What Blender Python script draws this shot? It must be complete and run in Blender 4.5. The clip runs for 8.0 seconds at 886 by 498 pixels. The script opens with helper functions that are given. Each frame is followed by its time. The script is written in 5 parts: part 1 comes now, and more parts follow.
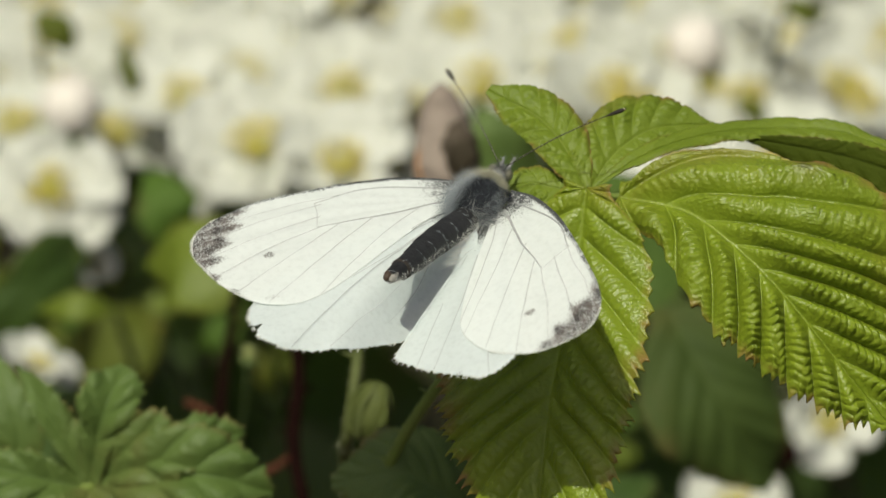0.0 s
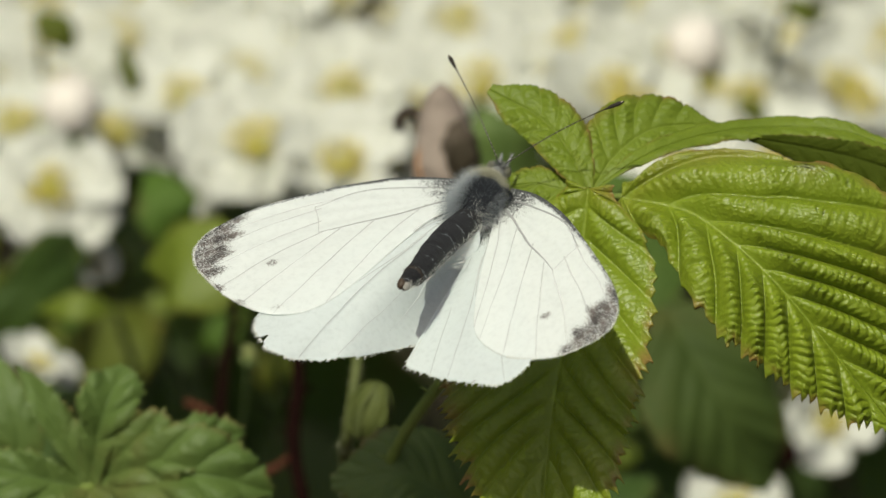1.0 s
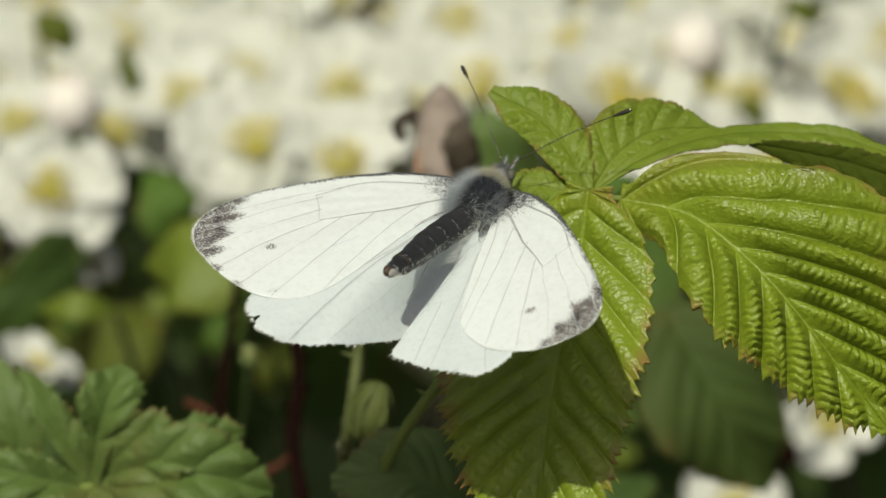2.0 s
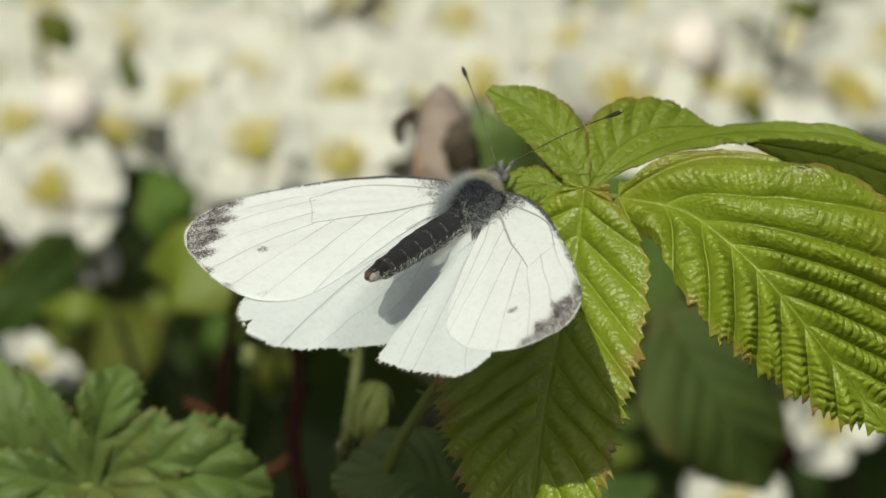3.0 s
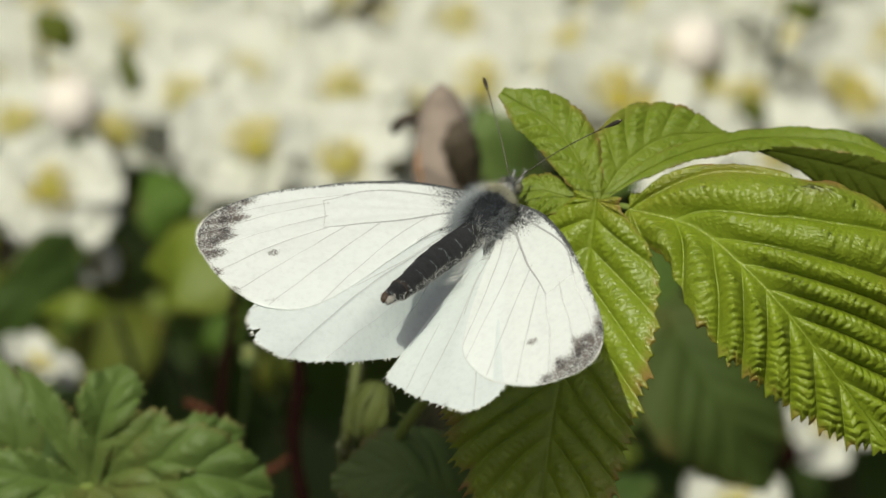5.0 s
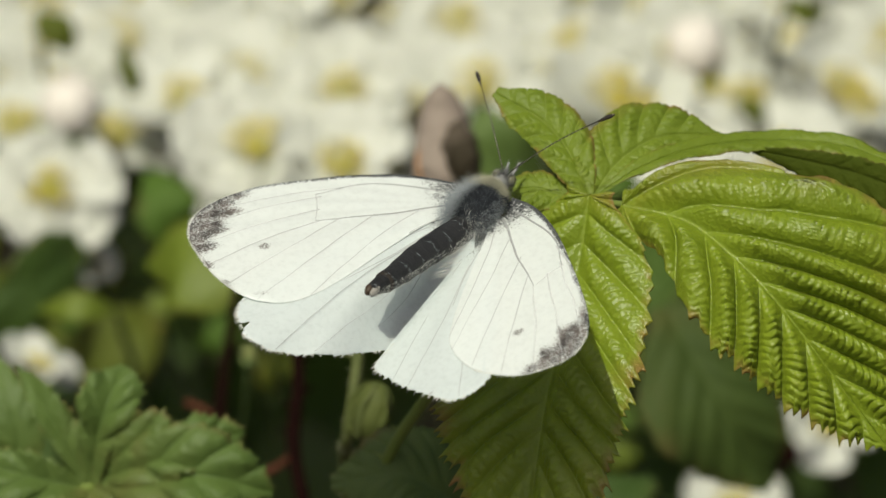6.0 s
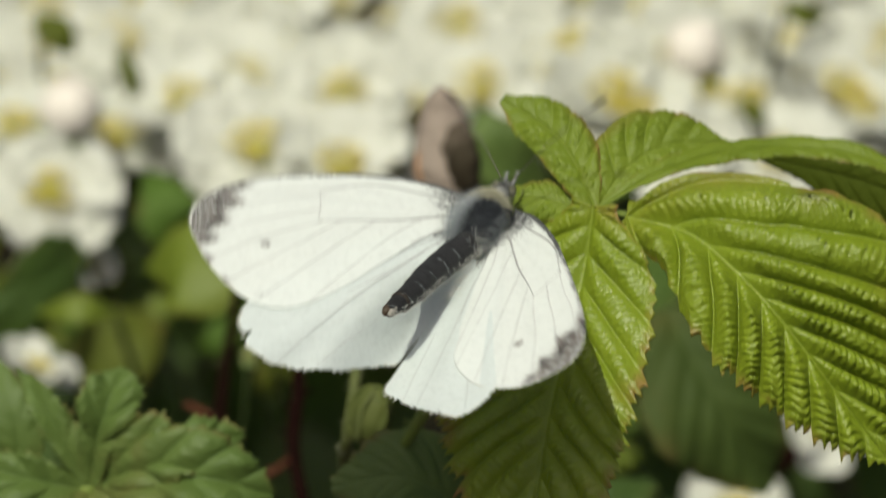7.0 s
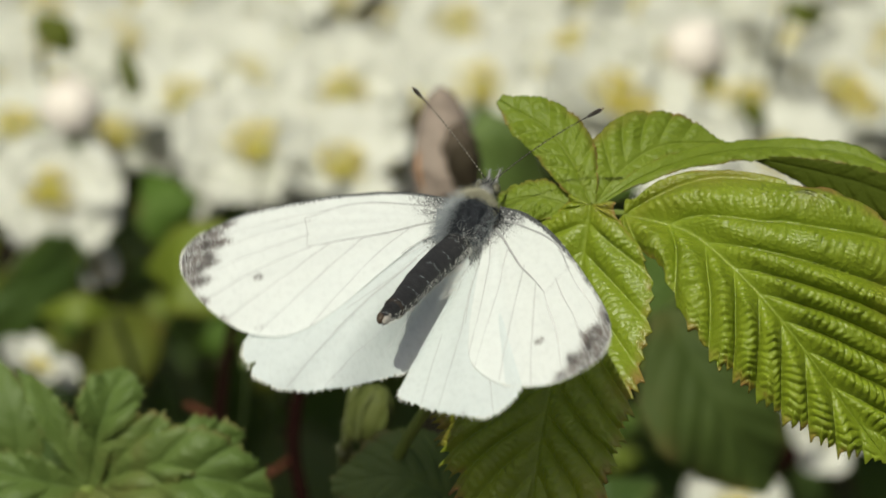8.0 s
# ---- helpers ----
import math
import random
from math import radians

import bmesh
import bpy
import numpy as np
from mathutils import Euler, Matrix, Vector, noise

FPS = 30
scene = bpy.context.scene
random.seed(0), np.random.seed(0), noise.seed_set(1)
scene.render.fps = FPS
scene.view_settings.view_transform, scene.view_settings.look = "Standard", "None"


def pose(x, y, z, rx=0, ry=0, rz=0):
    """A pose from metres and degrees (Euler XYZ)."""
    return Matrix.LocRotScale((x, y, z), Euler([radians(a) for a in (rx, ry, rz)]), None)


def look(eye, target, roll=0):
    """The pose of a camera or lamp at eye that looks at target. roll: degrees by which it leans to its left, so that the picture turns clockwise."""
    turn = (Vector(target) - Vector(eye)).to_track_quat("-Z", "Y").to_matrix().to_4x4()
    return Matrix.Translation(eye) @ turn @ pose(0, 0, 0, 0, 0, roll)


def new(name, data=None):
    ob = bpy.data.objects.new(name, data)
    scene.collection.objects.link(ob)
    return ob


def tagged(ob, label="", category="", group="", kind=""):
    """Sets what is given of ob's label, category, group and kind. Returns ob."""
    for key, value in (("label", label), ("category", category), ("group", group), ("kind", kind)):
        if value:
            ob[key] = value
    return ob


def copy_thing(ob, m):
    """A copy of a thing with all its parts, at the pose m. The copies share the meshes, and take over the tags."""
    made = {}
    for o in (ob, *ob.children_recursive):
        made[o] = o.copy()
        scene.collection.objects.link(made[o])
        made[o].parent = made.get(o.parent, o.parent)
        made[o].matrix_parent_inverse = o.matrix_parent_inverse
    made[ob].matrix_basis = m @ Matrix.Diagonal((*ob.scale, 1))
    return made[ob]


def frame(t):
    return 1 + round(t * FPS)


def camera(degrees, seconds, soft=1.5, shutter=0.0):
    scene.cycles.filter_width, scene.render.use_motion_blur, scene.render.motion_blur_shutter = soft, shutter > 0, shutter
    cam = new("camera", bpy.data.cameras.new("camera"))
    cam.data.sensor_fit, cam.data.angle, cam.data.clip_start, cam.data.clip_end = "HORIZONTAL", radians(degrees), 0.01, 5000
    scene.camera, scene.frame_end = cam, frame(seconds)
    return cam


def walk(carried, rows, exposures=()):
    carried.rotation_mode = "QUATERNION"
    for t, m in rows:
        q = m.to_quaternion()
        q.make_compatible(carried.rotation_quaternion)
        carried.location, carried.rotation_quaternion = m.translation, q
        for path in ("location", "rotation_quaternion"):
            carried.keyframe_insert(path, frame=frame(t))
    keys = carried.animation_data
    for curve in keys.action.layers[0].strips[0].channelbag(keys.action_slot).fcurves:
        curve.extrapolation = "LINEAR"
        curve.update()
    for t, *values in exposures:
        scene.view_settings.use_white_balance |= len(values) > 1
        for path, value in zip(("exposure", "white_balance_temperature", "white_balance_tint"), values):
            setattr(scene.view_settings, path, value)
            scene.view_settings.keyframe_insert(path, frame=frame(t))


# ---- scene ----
# Camera: a long lens on a tripod, looking down on the spray; it tips up a hair near the end.
EYE, AIM = (0.0, -0.29224, 0.80466), (0.0, 0.0, 0.60)
cam = camera(12, 8.0, soft=1.5, shutter=0.9)
cam.data.dof.use_dof = True
cam.data.dof.focus_distance = 0.350
cam.data.dof.aperture_fstop = 38
REST = look(EYE, AIM)


def tipped(degrees):
    return REST @ pose(0, 0, 0, degrees, 0, 0)


walk(cam, [(0.0, REST), (5.8, REST), (6.0, tipped(0.004)), (6.3, tipped(0.019)), (6.5, tipped(0.034)), (8.0, tipped(0.038))])

# World, sun
SUN_TRAVEL = Vector((0.24, 0.42, -1.10)).normalized()
world = bpy.data.worlds.new("sky")
scene.world = world
world.use_nodes = True
wn = world.node_tree.nodes
sky = wn.new("ShaderNodeTexSky")
sky.sky_type = "NISHITA"
sky.sun_disc = False
sky.air_density, sky.dust_density, sky.ozone_density = 0.7, 6.0, 0.3
sky.sun_elevation = math.asin(-SUN_TRAVEL.z)
sky.sun_rotation = math.atan2(-SUN_TRAVEL.x, -SUN_TRAVEL.y)
wn["Background"].inputs["Strength"].default_value = 0.068
world.node_tree.links.new(sky.outputs[0], wn["Background"].inputs["Color"])
sun = new("sun", bpy.data.lights.new("sun", "SUN"))
sun.data.energy, sun.data.angle, sun.data.color = 3.40, radians(0.5), (0.962, 0.975, 0.795)
sun.matrix_world = Matrix.Translation((0, -1, 3)) @ SUN_TRAVEL.to_track_quat("-Z", "Y").to_matrix().to_4x4()
scene.view_settings.exposure = 0.0

# The hedge frame: millimetres across (u), up (v) and into the hedge (w), leaning 35 degrees, about a point 0.6 m above the ground
TILT = radians(35)
MID = Vector((0.0, 0.0, 0.60))
HEDGE = Matrix(((1, 0, 0), (0, math.sin(TILT), math.cos(TILT)), (0, math.cos(TILT), -math.sin(TILT))))


def spot(u, v, w):
    return MID + HEDGE @ Vector((u, v, w)) * 0.001


def heading(u, v, w):
    return (HEDGE @ Vector((u, v, w))).normalized()


# ---- materials ----
def material(name):
    m = bpy.data.materials.new(name)
    m.use_nodes = True
    nt = m.node_tree
    return m, nt, nt.nodes["Principled BSDF"]


def node(nt, kind, **inputs):
    n = nt.nodes.new(kind)
    for k, v in inputs.items():
        n.inputs[k.replace("_", " ")].default_value = v
    return n


def noise_tex(nt, scale, detail=4, rough=0.6, coords="Object"):
    tc = nt.nodes.new("ShaderNodeTexCoord")
    n = node(nt, "ShaderNodeTexNoise", Scale=scale, Detail=detail, Roughness=rough)
    nt.links.new(tc.outputs[coords], n.inputs["Vector"])
    return n.outputs["Fac"]


def math_node(nt, op, a, b=None, clamp=False):
    n = nt.nodes.new("ShaderNodeMath")
    n.operation, n.use_clamp = op, clamp
    for i, v in enumerate((a, b)):
        if v is None:
            continue
        if isinstance(v, (int, float)):
            n.inputs[i].default_value = v
        else:
            nt.links.new(v, n.inputs[i])
    return n.outputs[0]


def mix(nt, fac, a, b, how="MIX"):
    n = nt.nodes.new("ShaderNodeMix")
    n.data_type, n.blend_type = "RGBA", how
    for sock, v in ((n.inputs[0], fac), (n.inputs[6], a), (n.inputs[7], b)):
        if isinstance(v, (int, float)):
            sock.default_value = v
        elif isinstance(v, tuple):
            sock.default_value = (*v, 1)
        else:
            nt.links.new(v, sock)
    return n.outputs[2]


def bump(nt, bsdf, height, strength, distance):
    b = node(nt, "ShaderNodeBump", Strength=strength, Distance=distance)
    nt.links.new(height, b.inputs["Height"])
    nt.links.new(b.outputs[0], bsdf.inputs["Normal"])
    return b.outputs[0]


def thin(nt, bsdf, colour, share):
    """Lets part of the light through, as a leaf, a petal or a wing does."""
    t = nt.nodes.new("ShaderNodeBsdfTranslucent")
    if isinstance(colour, tuple):
        t.inputs["Color"].default_value = (*colour, 1)
    else:
        nt.links.new(colour, t.inputs["Color"])
    m = nt.nodes.new("ShaderNodeMixShader")
    m.inputs[0].default_value = share
    nt.links.new(bsdf.outputs[0], m.inputs[1])
    nt.links.new(t.outputs[0], m.inputs[2])
    nt.links.new(m.outputs[0], nt.nodes["Material Output"].inputs["Surface"])


def object_random(nt):
    return nt.nodes.new("ShaderNodeObjectInfo").outputs["Random"]


def uv_axes(nt):
    u = nt.nodes.new("ShaderNodeUVMap")
    s = nt.nodes.new("ShaderNodeSeparateXYZ")
    nt.links.new(u.outputs[0], s.inputs[0])
    return s.outputs[0], s.outputs[1]


def leaf_material(name, dark, light, vein, margin, rough=0.38, share=0.3, fine=1.0, spec=0.5):
    """UV x runs along the midrib in vein steps, y from midrib (0) to margin (1)."""
    m, nt, b = material(name)
    base = mix(nt, noise_tex(nt, 220, 5), dark, light)
    grain = noise_tex(nt, 1500, 4)
    base = mix(nt, math_node(nt, "MULTIPLY", grain, 0.5), base, light)
    broad = math_node(nt, "MULTIPLY", math_node(nt, "SUBTRACT", noise_tex(nt, 75, 3), 0.46), 2.5, True)
    base = mix(nt, math_node(nt, "MULTIPLY", broad, 0.30), base, dark)
    s, r = uv_axes(nt)
    frac = math_node(nt, "ABSOLUTE", math_node(nt, "SUBTRACT", math_node(nt, "FRACT", math_node(nt, "ADD", s, 0.5)), 0.5))
    lat = math_node(nt, "SUBTRACT", 1.0, math_node(nt, "MULTIPLY", frac, 16.0), True)
    rib = math_node(nt, "SUBTRACT", 1.0, math_node(nt, "MULTIPLY", r, 30.0), True)
    line = math_node(nt, "MAXIMUM", math_node(nt, "MULTIPLY", lat, 0.15), math_node(nt, "MULTIPLY", rib, 0.45))
    base = mix(nt, math_node(nt, "MULTIPLY", line, 0.7), base, vein)
    rim = math_node(nt, "MULTIPLY", math_node(nt, "SUBTRACT", r, 0.88), 9.0, True)
    patch = math_node(nt, "MULTIPLY", math_node(nt, "SUBTRACT", noise_tex(nt, 330, 3), 0.40), 4.0, True)
    base = mix(nt, math_node(nt, "MULTIPLY", rim, patch, True), base, margin)
    flush = math_node(nt, "MULTIPLY", math_node(nt, "SUBTRACT", r, 0.66), 3.2, True)
    patch = math_node(nt, "MULTIPLY", math_node(nt, "SUBTRACT", noise_tex(nt, 170, 4), 0.50), 4.0, True)
    base = mix(nt, math_node(nt, "MULTIPLY", math_node(nt, "MULTIPLY", flush, patch, True), 0.55), base, margin)
    young = math_node(nt, "MULTIPLY", math_node(nt, "SUBTRACT", 2.9, s), 0.5, True)
    base = mix(nt, math_node(nt, "MULTIPLY", math_node(nt, "MULTIPLY", young, noise_tex(nt, 260, 3)), 0.4), base, tuple(0.5 * (p + q) for p, q in zip(light, margin)))
    base = mix(nt, math_node(nt, "MULTIPLY", math_node(nt, "MULTIPLY", young, patch, True), 0.72), base, margin)
    nt.links.new(base, b.inputs["Base Color"])
    b.inputs["Roughness"].default_value = rough
    b.inputs["Specular IOR Level"].default_value = spec
    vo = nt.nodes.new("ShaderNodeTexVoronoi")
    vo.inputs["Scale"].default_value = 3100 * fine
    tc = nt.nodes.new("ShaderNodeTexCoord")
    nt.links.new(tc.outputs["Object"], vo.inputs["Vector"])
    h = math_node(nt, "ADD", math_node(nt, "MULTIPLY", vo.outputs["Distance"], -0.8), math_node(nt, "MULTIPLY", grain, 0.3))
    bump(nt, b, h, 0.32, 0.0003)
    thin(nt, b, mix(nt, 0.5, base, (0.35, 0.5, 0.03)), share)
    return m


LEAF = leaf_material("young_leaf", (0.138, 0.212, 0.010), (0.280, 0.350, 0.025), (0.34, 0.42, 0.08), (0.30, 0.15, 0.05), rough=0.38, share=0.30, spec=0.5)
MATT_LEAF = leaf_material("matt_young_leaf", (0.110, 0.170, 0.011), (0.212, 0.276, 0.024), (0.32, 0.38, 0.09), (0.28, 0.14, 0.05), rough=0.50, share=0.30, spec=0.36)
OLD_LEAF = leaf_material("older_leaf", (0.050, 0.094, 0.016), (0.132, 0.194, 0.046), (0.16, 0.24, 0.08), (0.16, 0.12, 0.04), rough=0.52, share=0.2, spec=0.35)
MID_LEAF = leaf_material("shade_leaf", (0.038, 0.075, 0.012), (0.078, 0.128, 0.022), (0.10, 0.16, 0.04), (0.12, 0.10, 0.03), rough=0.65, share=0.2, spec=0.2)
HEDGE_LEAF = leaf_material("hedge_leaf", (0.028, 0.062, 0.009), (0.066, 0.115, 0.016), (0.10, 0.17, 0.05), (0.10, 0.08, 0.02), rough=0.5, share=0.2)
PALE_LEAF = leaf_material("yellow_green_leaf", (0.11, 0.16, 0.010), (0.18, 0.23, 0.022), (0.30, 0.36, 0.08), (0.22, 0.16, 0.03), rough=0.5, share=0.3)

# Dark green with the shade under the fold put into its colour.
SHADED_FOLD_LEAF = leaf_material("shaded_fold_leaf", (0.036, 0.052, 0.004), (0.066, 0.088, 0.008), (0.09, 0.11, 0.02), (0.09, 0.06, 0.02), rough=0.75, share=0.2, spec=0.08)
GREEN_LEAF = leaf_material("green_leaf", (0.050, 0.105, 0.014), (0.100, 0.170, 0.026), (0.12, 0.18, 0.04), (0.14, 0.10, 0.03), rough=0.6, share=0.25, spec=0.2)
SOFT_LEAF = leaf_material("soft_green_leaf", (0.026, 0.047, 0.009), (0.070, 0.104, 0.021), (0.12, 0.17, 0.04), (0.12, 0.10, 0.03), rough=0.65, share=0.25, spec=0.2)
OLIVE_LEAF = leaf_material("olive_leaf", (0.060, 0.082, 0.008), (0.115, 0.135, 0.016), (0.16, 0.18, 0.04), (0.16, 0.10, 0.03), rough=0.6, share=0.25, spec=0.2)


def plain(name, a, b_, scale, rough, relief=0.0, depth=0.0001, share=0.0, metal=0.0):
    m, nt, b = material(name)
    f = noise_tex(nt, scale, 5)
    c = mix(nt, f, a, b_)
    c = mix(nt, math_node(nt, "MULTIPLY", object_random(nt), 0.25), c, a)
    nt.links.new(c, b.inputs["Base Color"])
    b.inputs["Roughness"].default_value = rough
    if relief:
        bump(nt, b, noise_tex(nt, scale * 4, 4), relief, depth)
    b.inputs["Specular IOR Level"].default_value = 0.3
    if share:
        thin(nt, b, c, share)
    return m


PETAL = plain("petal", (0.66, 0.665, 0.58), (0.85, 0.855, 0.80), 160, 0.6, 0.3, 0.0002, 0.38)
BUD_PETAL = plain("bud_petal", (0.80, 0.72, 0.66), (0.86, 0.82, 0.74), 200, 0.6, 0.2, 0.0002, 0.15)
ANTHER = plain("anther", (0.50, 0.41, 0.04), (0.68, 0.56, 0.09), 900, 0.7)
FILAMENT = plain("filament", (0.62, 0.62, 0.40), (0.75, 0.74, 0.55), 700, 0.6)
PISTIL = plain("pistil", (0.42, 0.42, 0.07), (0.55, 0.52, 0.12), 800, 0.6, 0.5, 0.0003)
SEPAL = plain("sepal", (0.15, 0.22, 0.06), (0.25, 0.31, 0.12), 500, 0.7, 0.3, 0.0002)
STEM = plain("green_stem", (0.13, 0.19, 0.03), (0.22, 0.27, 0.07), 300, 0.5, 0.4, 0.0002)
TWIG = plain("red_twig", (0.035, 0.012, 0.007), (0.12, 0.045, 0.024), 250, 0.5, 0.4, 0.0002)
# Near-black red: the shade over the canes is put into this colour.
SHADED_RED_STEM = plain("shaded_red_stem", (0.004, 0.0016, 0.0010), (0.016, 0.0042, 0.0028), 250, 0.85, 0.4, 0.0002)
for stem_skin in (TWIG, SHADED_RED_STEM):
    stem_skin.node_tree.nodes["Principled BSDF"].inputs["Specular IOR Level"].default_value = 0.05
HAIR_STEM = plain("downy_stem", (0.052, 0.068, 0.016), (0.112, 0.126, 0.036), 400, 0.7, 0.4, 0.0002)
# Sunlit rim of the withered blossom, put in as an orange-brown colour.
WITHERED_LIT_RIM = plain("withered_lit_rim", (0.30, 0.15, 0.07), (0.45, 0.27, 0.15), 300, 0.7)
WITHERED = plain("withered_petal", (0.19, 0.145, 0.118), (0.34, 0.285, 0.240), 140, 0.8, 0.6, 0.0006)
# Shaded side of the withered blossom, put into two dark browns.
WITHERED_HALF_SHADE = plain("withered_half_shade", (0.050, 0.038, 0.026), (0.11, 0.086, 0.060), 200, 0.8, 0.5, 0.0004)
WITHERED_SHADE = plain("withered_shade", (0.020, 0.015, 0.008), (0.055, 0.042, 0.022), 200, 0.8, 0.5, 0.0004)
CATERPILLAR = plain("caterpillar_skin", (0.022, 0.015, 0.010), (0.075, 0.052, 0.034), 1200, 0.6, 0.4, 0.0001)
SOIL = plain("soil", (0.035, 0.028, 0.018), (0.09, 0.07, 0.045), 30, 0.95, 0.8, 0.01)

BUD_GREEN = plain("bud_green", (0.15, 0.18, 0.05), (0.26, 0.28, 0.11), 500, 0.7, 0.4, 0.0002)
DOWN = plain("pale_down", (0.20, 0.21, 0.12), (0.34, 0.34, 0.22), 900, 0.8)
BUD_OLIVE = plain("bud_olive", (0.040, 0.056, 0.010), (0.115, 0.130, 0.030), 500, 0.7, 0.4, 0.0002)
DARK_STEM = plain("dark_stem", (0.03, 0.05, 0.012), (0.06, 0.085, 0.02), 300, 0.7)
FUR_DARK = plain("dark_fur", (0.011, 0.0125, 0.016), (0.046, 0.052, 0.064), 900, 0.8)
FUR_GREY = plain("grey_fur", (0.22, 0.245, 0.265), (0.42, 0.45, 0.47), 900, 0.8)
FUR_PALE = plain("pale_fur", (0.30, 0.288, 0.205), (0.52, 0.495, 0.375), 900, 0.8)
HEAD_GREY = plain("head_fur", (0.13, 0.13, 0.13), (0.36, 0.36, 0.35), 1400, 0.8)
FUR_WHITE = plain("white_fur", (0.70, 0.71, 0.66), (0.82, 0.82, 0.78), 900, 0.7)
CHITIN = plain("chitin", (0.014, 0.011, 0.009), (0.045, 0.036, 0.030), 900, 0.8, 0.5, 0.0001)
ABDOMEN_SKIN = plain("abdomen_scales", (0.006, 0.006, 0.007), (0.034, 0.034, 0.036), 1600, 0.7, 0.6, 0.00012)
CLASPER = plain("clasper", (0.028, 0.018, 0.011), (0.09, 0.06, 0.04), 900, 0.5)
CLASPER_PALE = plain("pale_clasper", (0.08, 0.07, 0.06), (0.45, 0.43, 0.39), 1500, 0.4, 0.4, 0.0001)
BAND = plain("antenna_band", (0.30, 0.28, 0.22), (0.50, 0.47, 0.38), 900, 0.7)
CREAM = plain("cream_tip", (0.55, 0.46, 0.30), (0.70, 0.62, 0.45), 900, 0.6)
EYE_DARK = plain("compound_eye", (0.10, 0.10, 0.06), (0.20, 0.19, 0.12), 1800, 0.3)
VEIN = plain("wing_vein", (0.14, 0.14, 0.145), (0.62, 0.63, 0.62), 2600, 0.7)
FINE_VEIN = plain("fine_wing_vein", (0.43, 0.43, 0.435), (0.72, 0.73, 0.72), 2600, 0.7)
HIND_VEIN = plain("hind_wing_vein", (0.44, 0.455, 0.46), (0.64, 0.665, 0.66), 2600, 0.7)


def wing_material(name, white, shade):
    m, nt, b = material(name)
    at = nt.nodes.new("ShaderNodeAttribute")
    at.attribute_name = "scales"
    sep = nt.nodes.new("ShaderNodeSeparateColor")
    nt.links.new(at.outputs["Color"], sep.inputs[0])
    fine, coarse = noise_tex(nt, 7500, 2, 0.6), noise_tex(nt, 2000, 3, 0.65)
    c = mix(nt, noise_tex(nt, 300, 3), white, shade)
    worn = math_node(nt, "MULTIPLY", math_node(nt, "SUBTRACT", coarse, 0.46), 3.2, True)
    c = mix(nt, math_node(nt, "MULTIPLY", worn, 0.5), c, tuple(q * 0.84 for q in shade))
    speck = math_node(nt, "ADD", math_node(nt, "MULTIPLY", fine, 0.72), math_node(nt, "MULTIPLY", coarse, 0.28))

    def dusted(amount, gain):
        lim = math_node(nt, "SUBTRACT", math_node(nt, "MULTIPLY", amount, 0.40), math_node(nt, "SUBTRACT", speck, 0.27))
        return math_node(nt, "MULTIPLY", lim, gain, True)

    blotch = math_node(nt, "MULTIPLY", math_node(nt, "SUBTRACT", noise_tex(nt, 900, 3, 0.6), 0.36), 4.0, True)
    grey = mix(nt, blotch, (0.042, 0.030, 0.027), (0.19, 0.155, 0.14))
    c = mix(nt, math_node(nt, "MULTIPLY", dusted(sep.outputs[0], 6), 0.95), c, grey)
    c = mix(nt, math_node(nt, "MULTIPLY", dusted(math_node(nt, "MULTIPLY", sep.outputs[1], 1.2), 12), 0.92), c, (0.030, 0.031, 0.036))
    nt.links.new(c, b.inputs["Base Color"])
    b.inputs["Roughness"].default_value = 0.75
    b.inputs["Specular IOR Level"].default_value = 0.25
    bump(nt, b, speck, 0.25, 0.00006)
    thin(nt, b, c, 0.44)
    return m


WING = wing_material("fore_scales", (0.93, 0.955, 0.94), (0.885, 0.91, 0.90))
HIND_WING = wing_material("hind_scales", (0.85, 0.895, 0.895), (0.79, 0.84, 0.84))


# ---- building helpers ----
def mesh_from(name, verts, faces, material_, smooth=True):
    me = bpy.data.meshes.new(name)
    me.from_pydata([tuple(v) for v in verts], [], faces)
    me.materials.append(material_)
    if smooth:
        me.polygons.foreach_set("use_smooth", [True] * len(me.polygons))
    me.update()
    return me


def part(name, me, parent=None, label="", at=None):
    ob = new(name, me)
    if parent is not None:
        ob.parent = parent
    if at is not None:
        ob.matrix_basis = at
    return tagged(ob, label=label)


def empty(name, m, label, category, group=""):
    ob = new(name)
    ob.empty_display_size = 0.005
    ob.matrix_basis = m
    return tagged(ob, label, category, group)


def spline(points, n):
    """n points, evenly by parameter, on a smooth curve through the points given."""
    p = [Vector(q) for q in points]
    p = [2 * p[0] - p[1], *p, 2 * p[-1] - p[-2]]
    out = []
    for i in range(n):
        x = i / (n - 1) * (len(p) - 3)
        k = min(int(x), len(p) - 4)
        t = x - k
        a, b, c, d = p[k:k + 4]
        out.append(0.5 * (2 * b + (c - a) * t + (2 * a - 5 * b + 4 * c - d) * t * t + (3 * b - a - 3 * c + d) * t ** 3))
    return out


def sample(values, x):
    k = min(int(x * (len(values) - 1)), len(values) - 2)
    t = x * (len(values) - 1) - k
    t2 = t * t * (3 - 2 * t) * 0.5 + t * 0.5
    return values[k] * (1 - t2) + values[k + 1] * t2


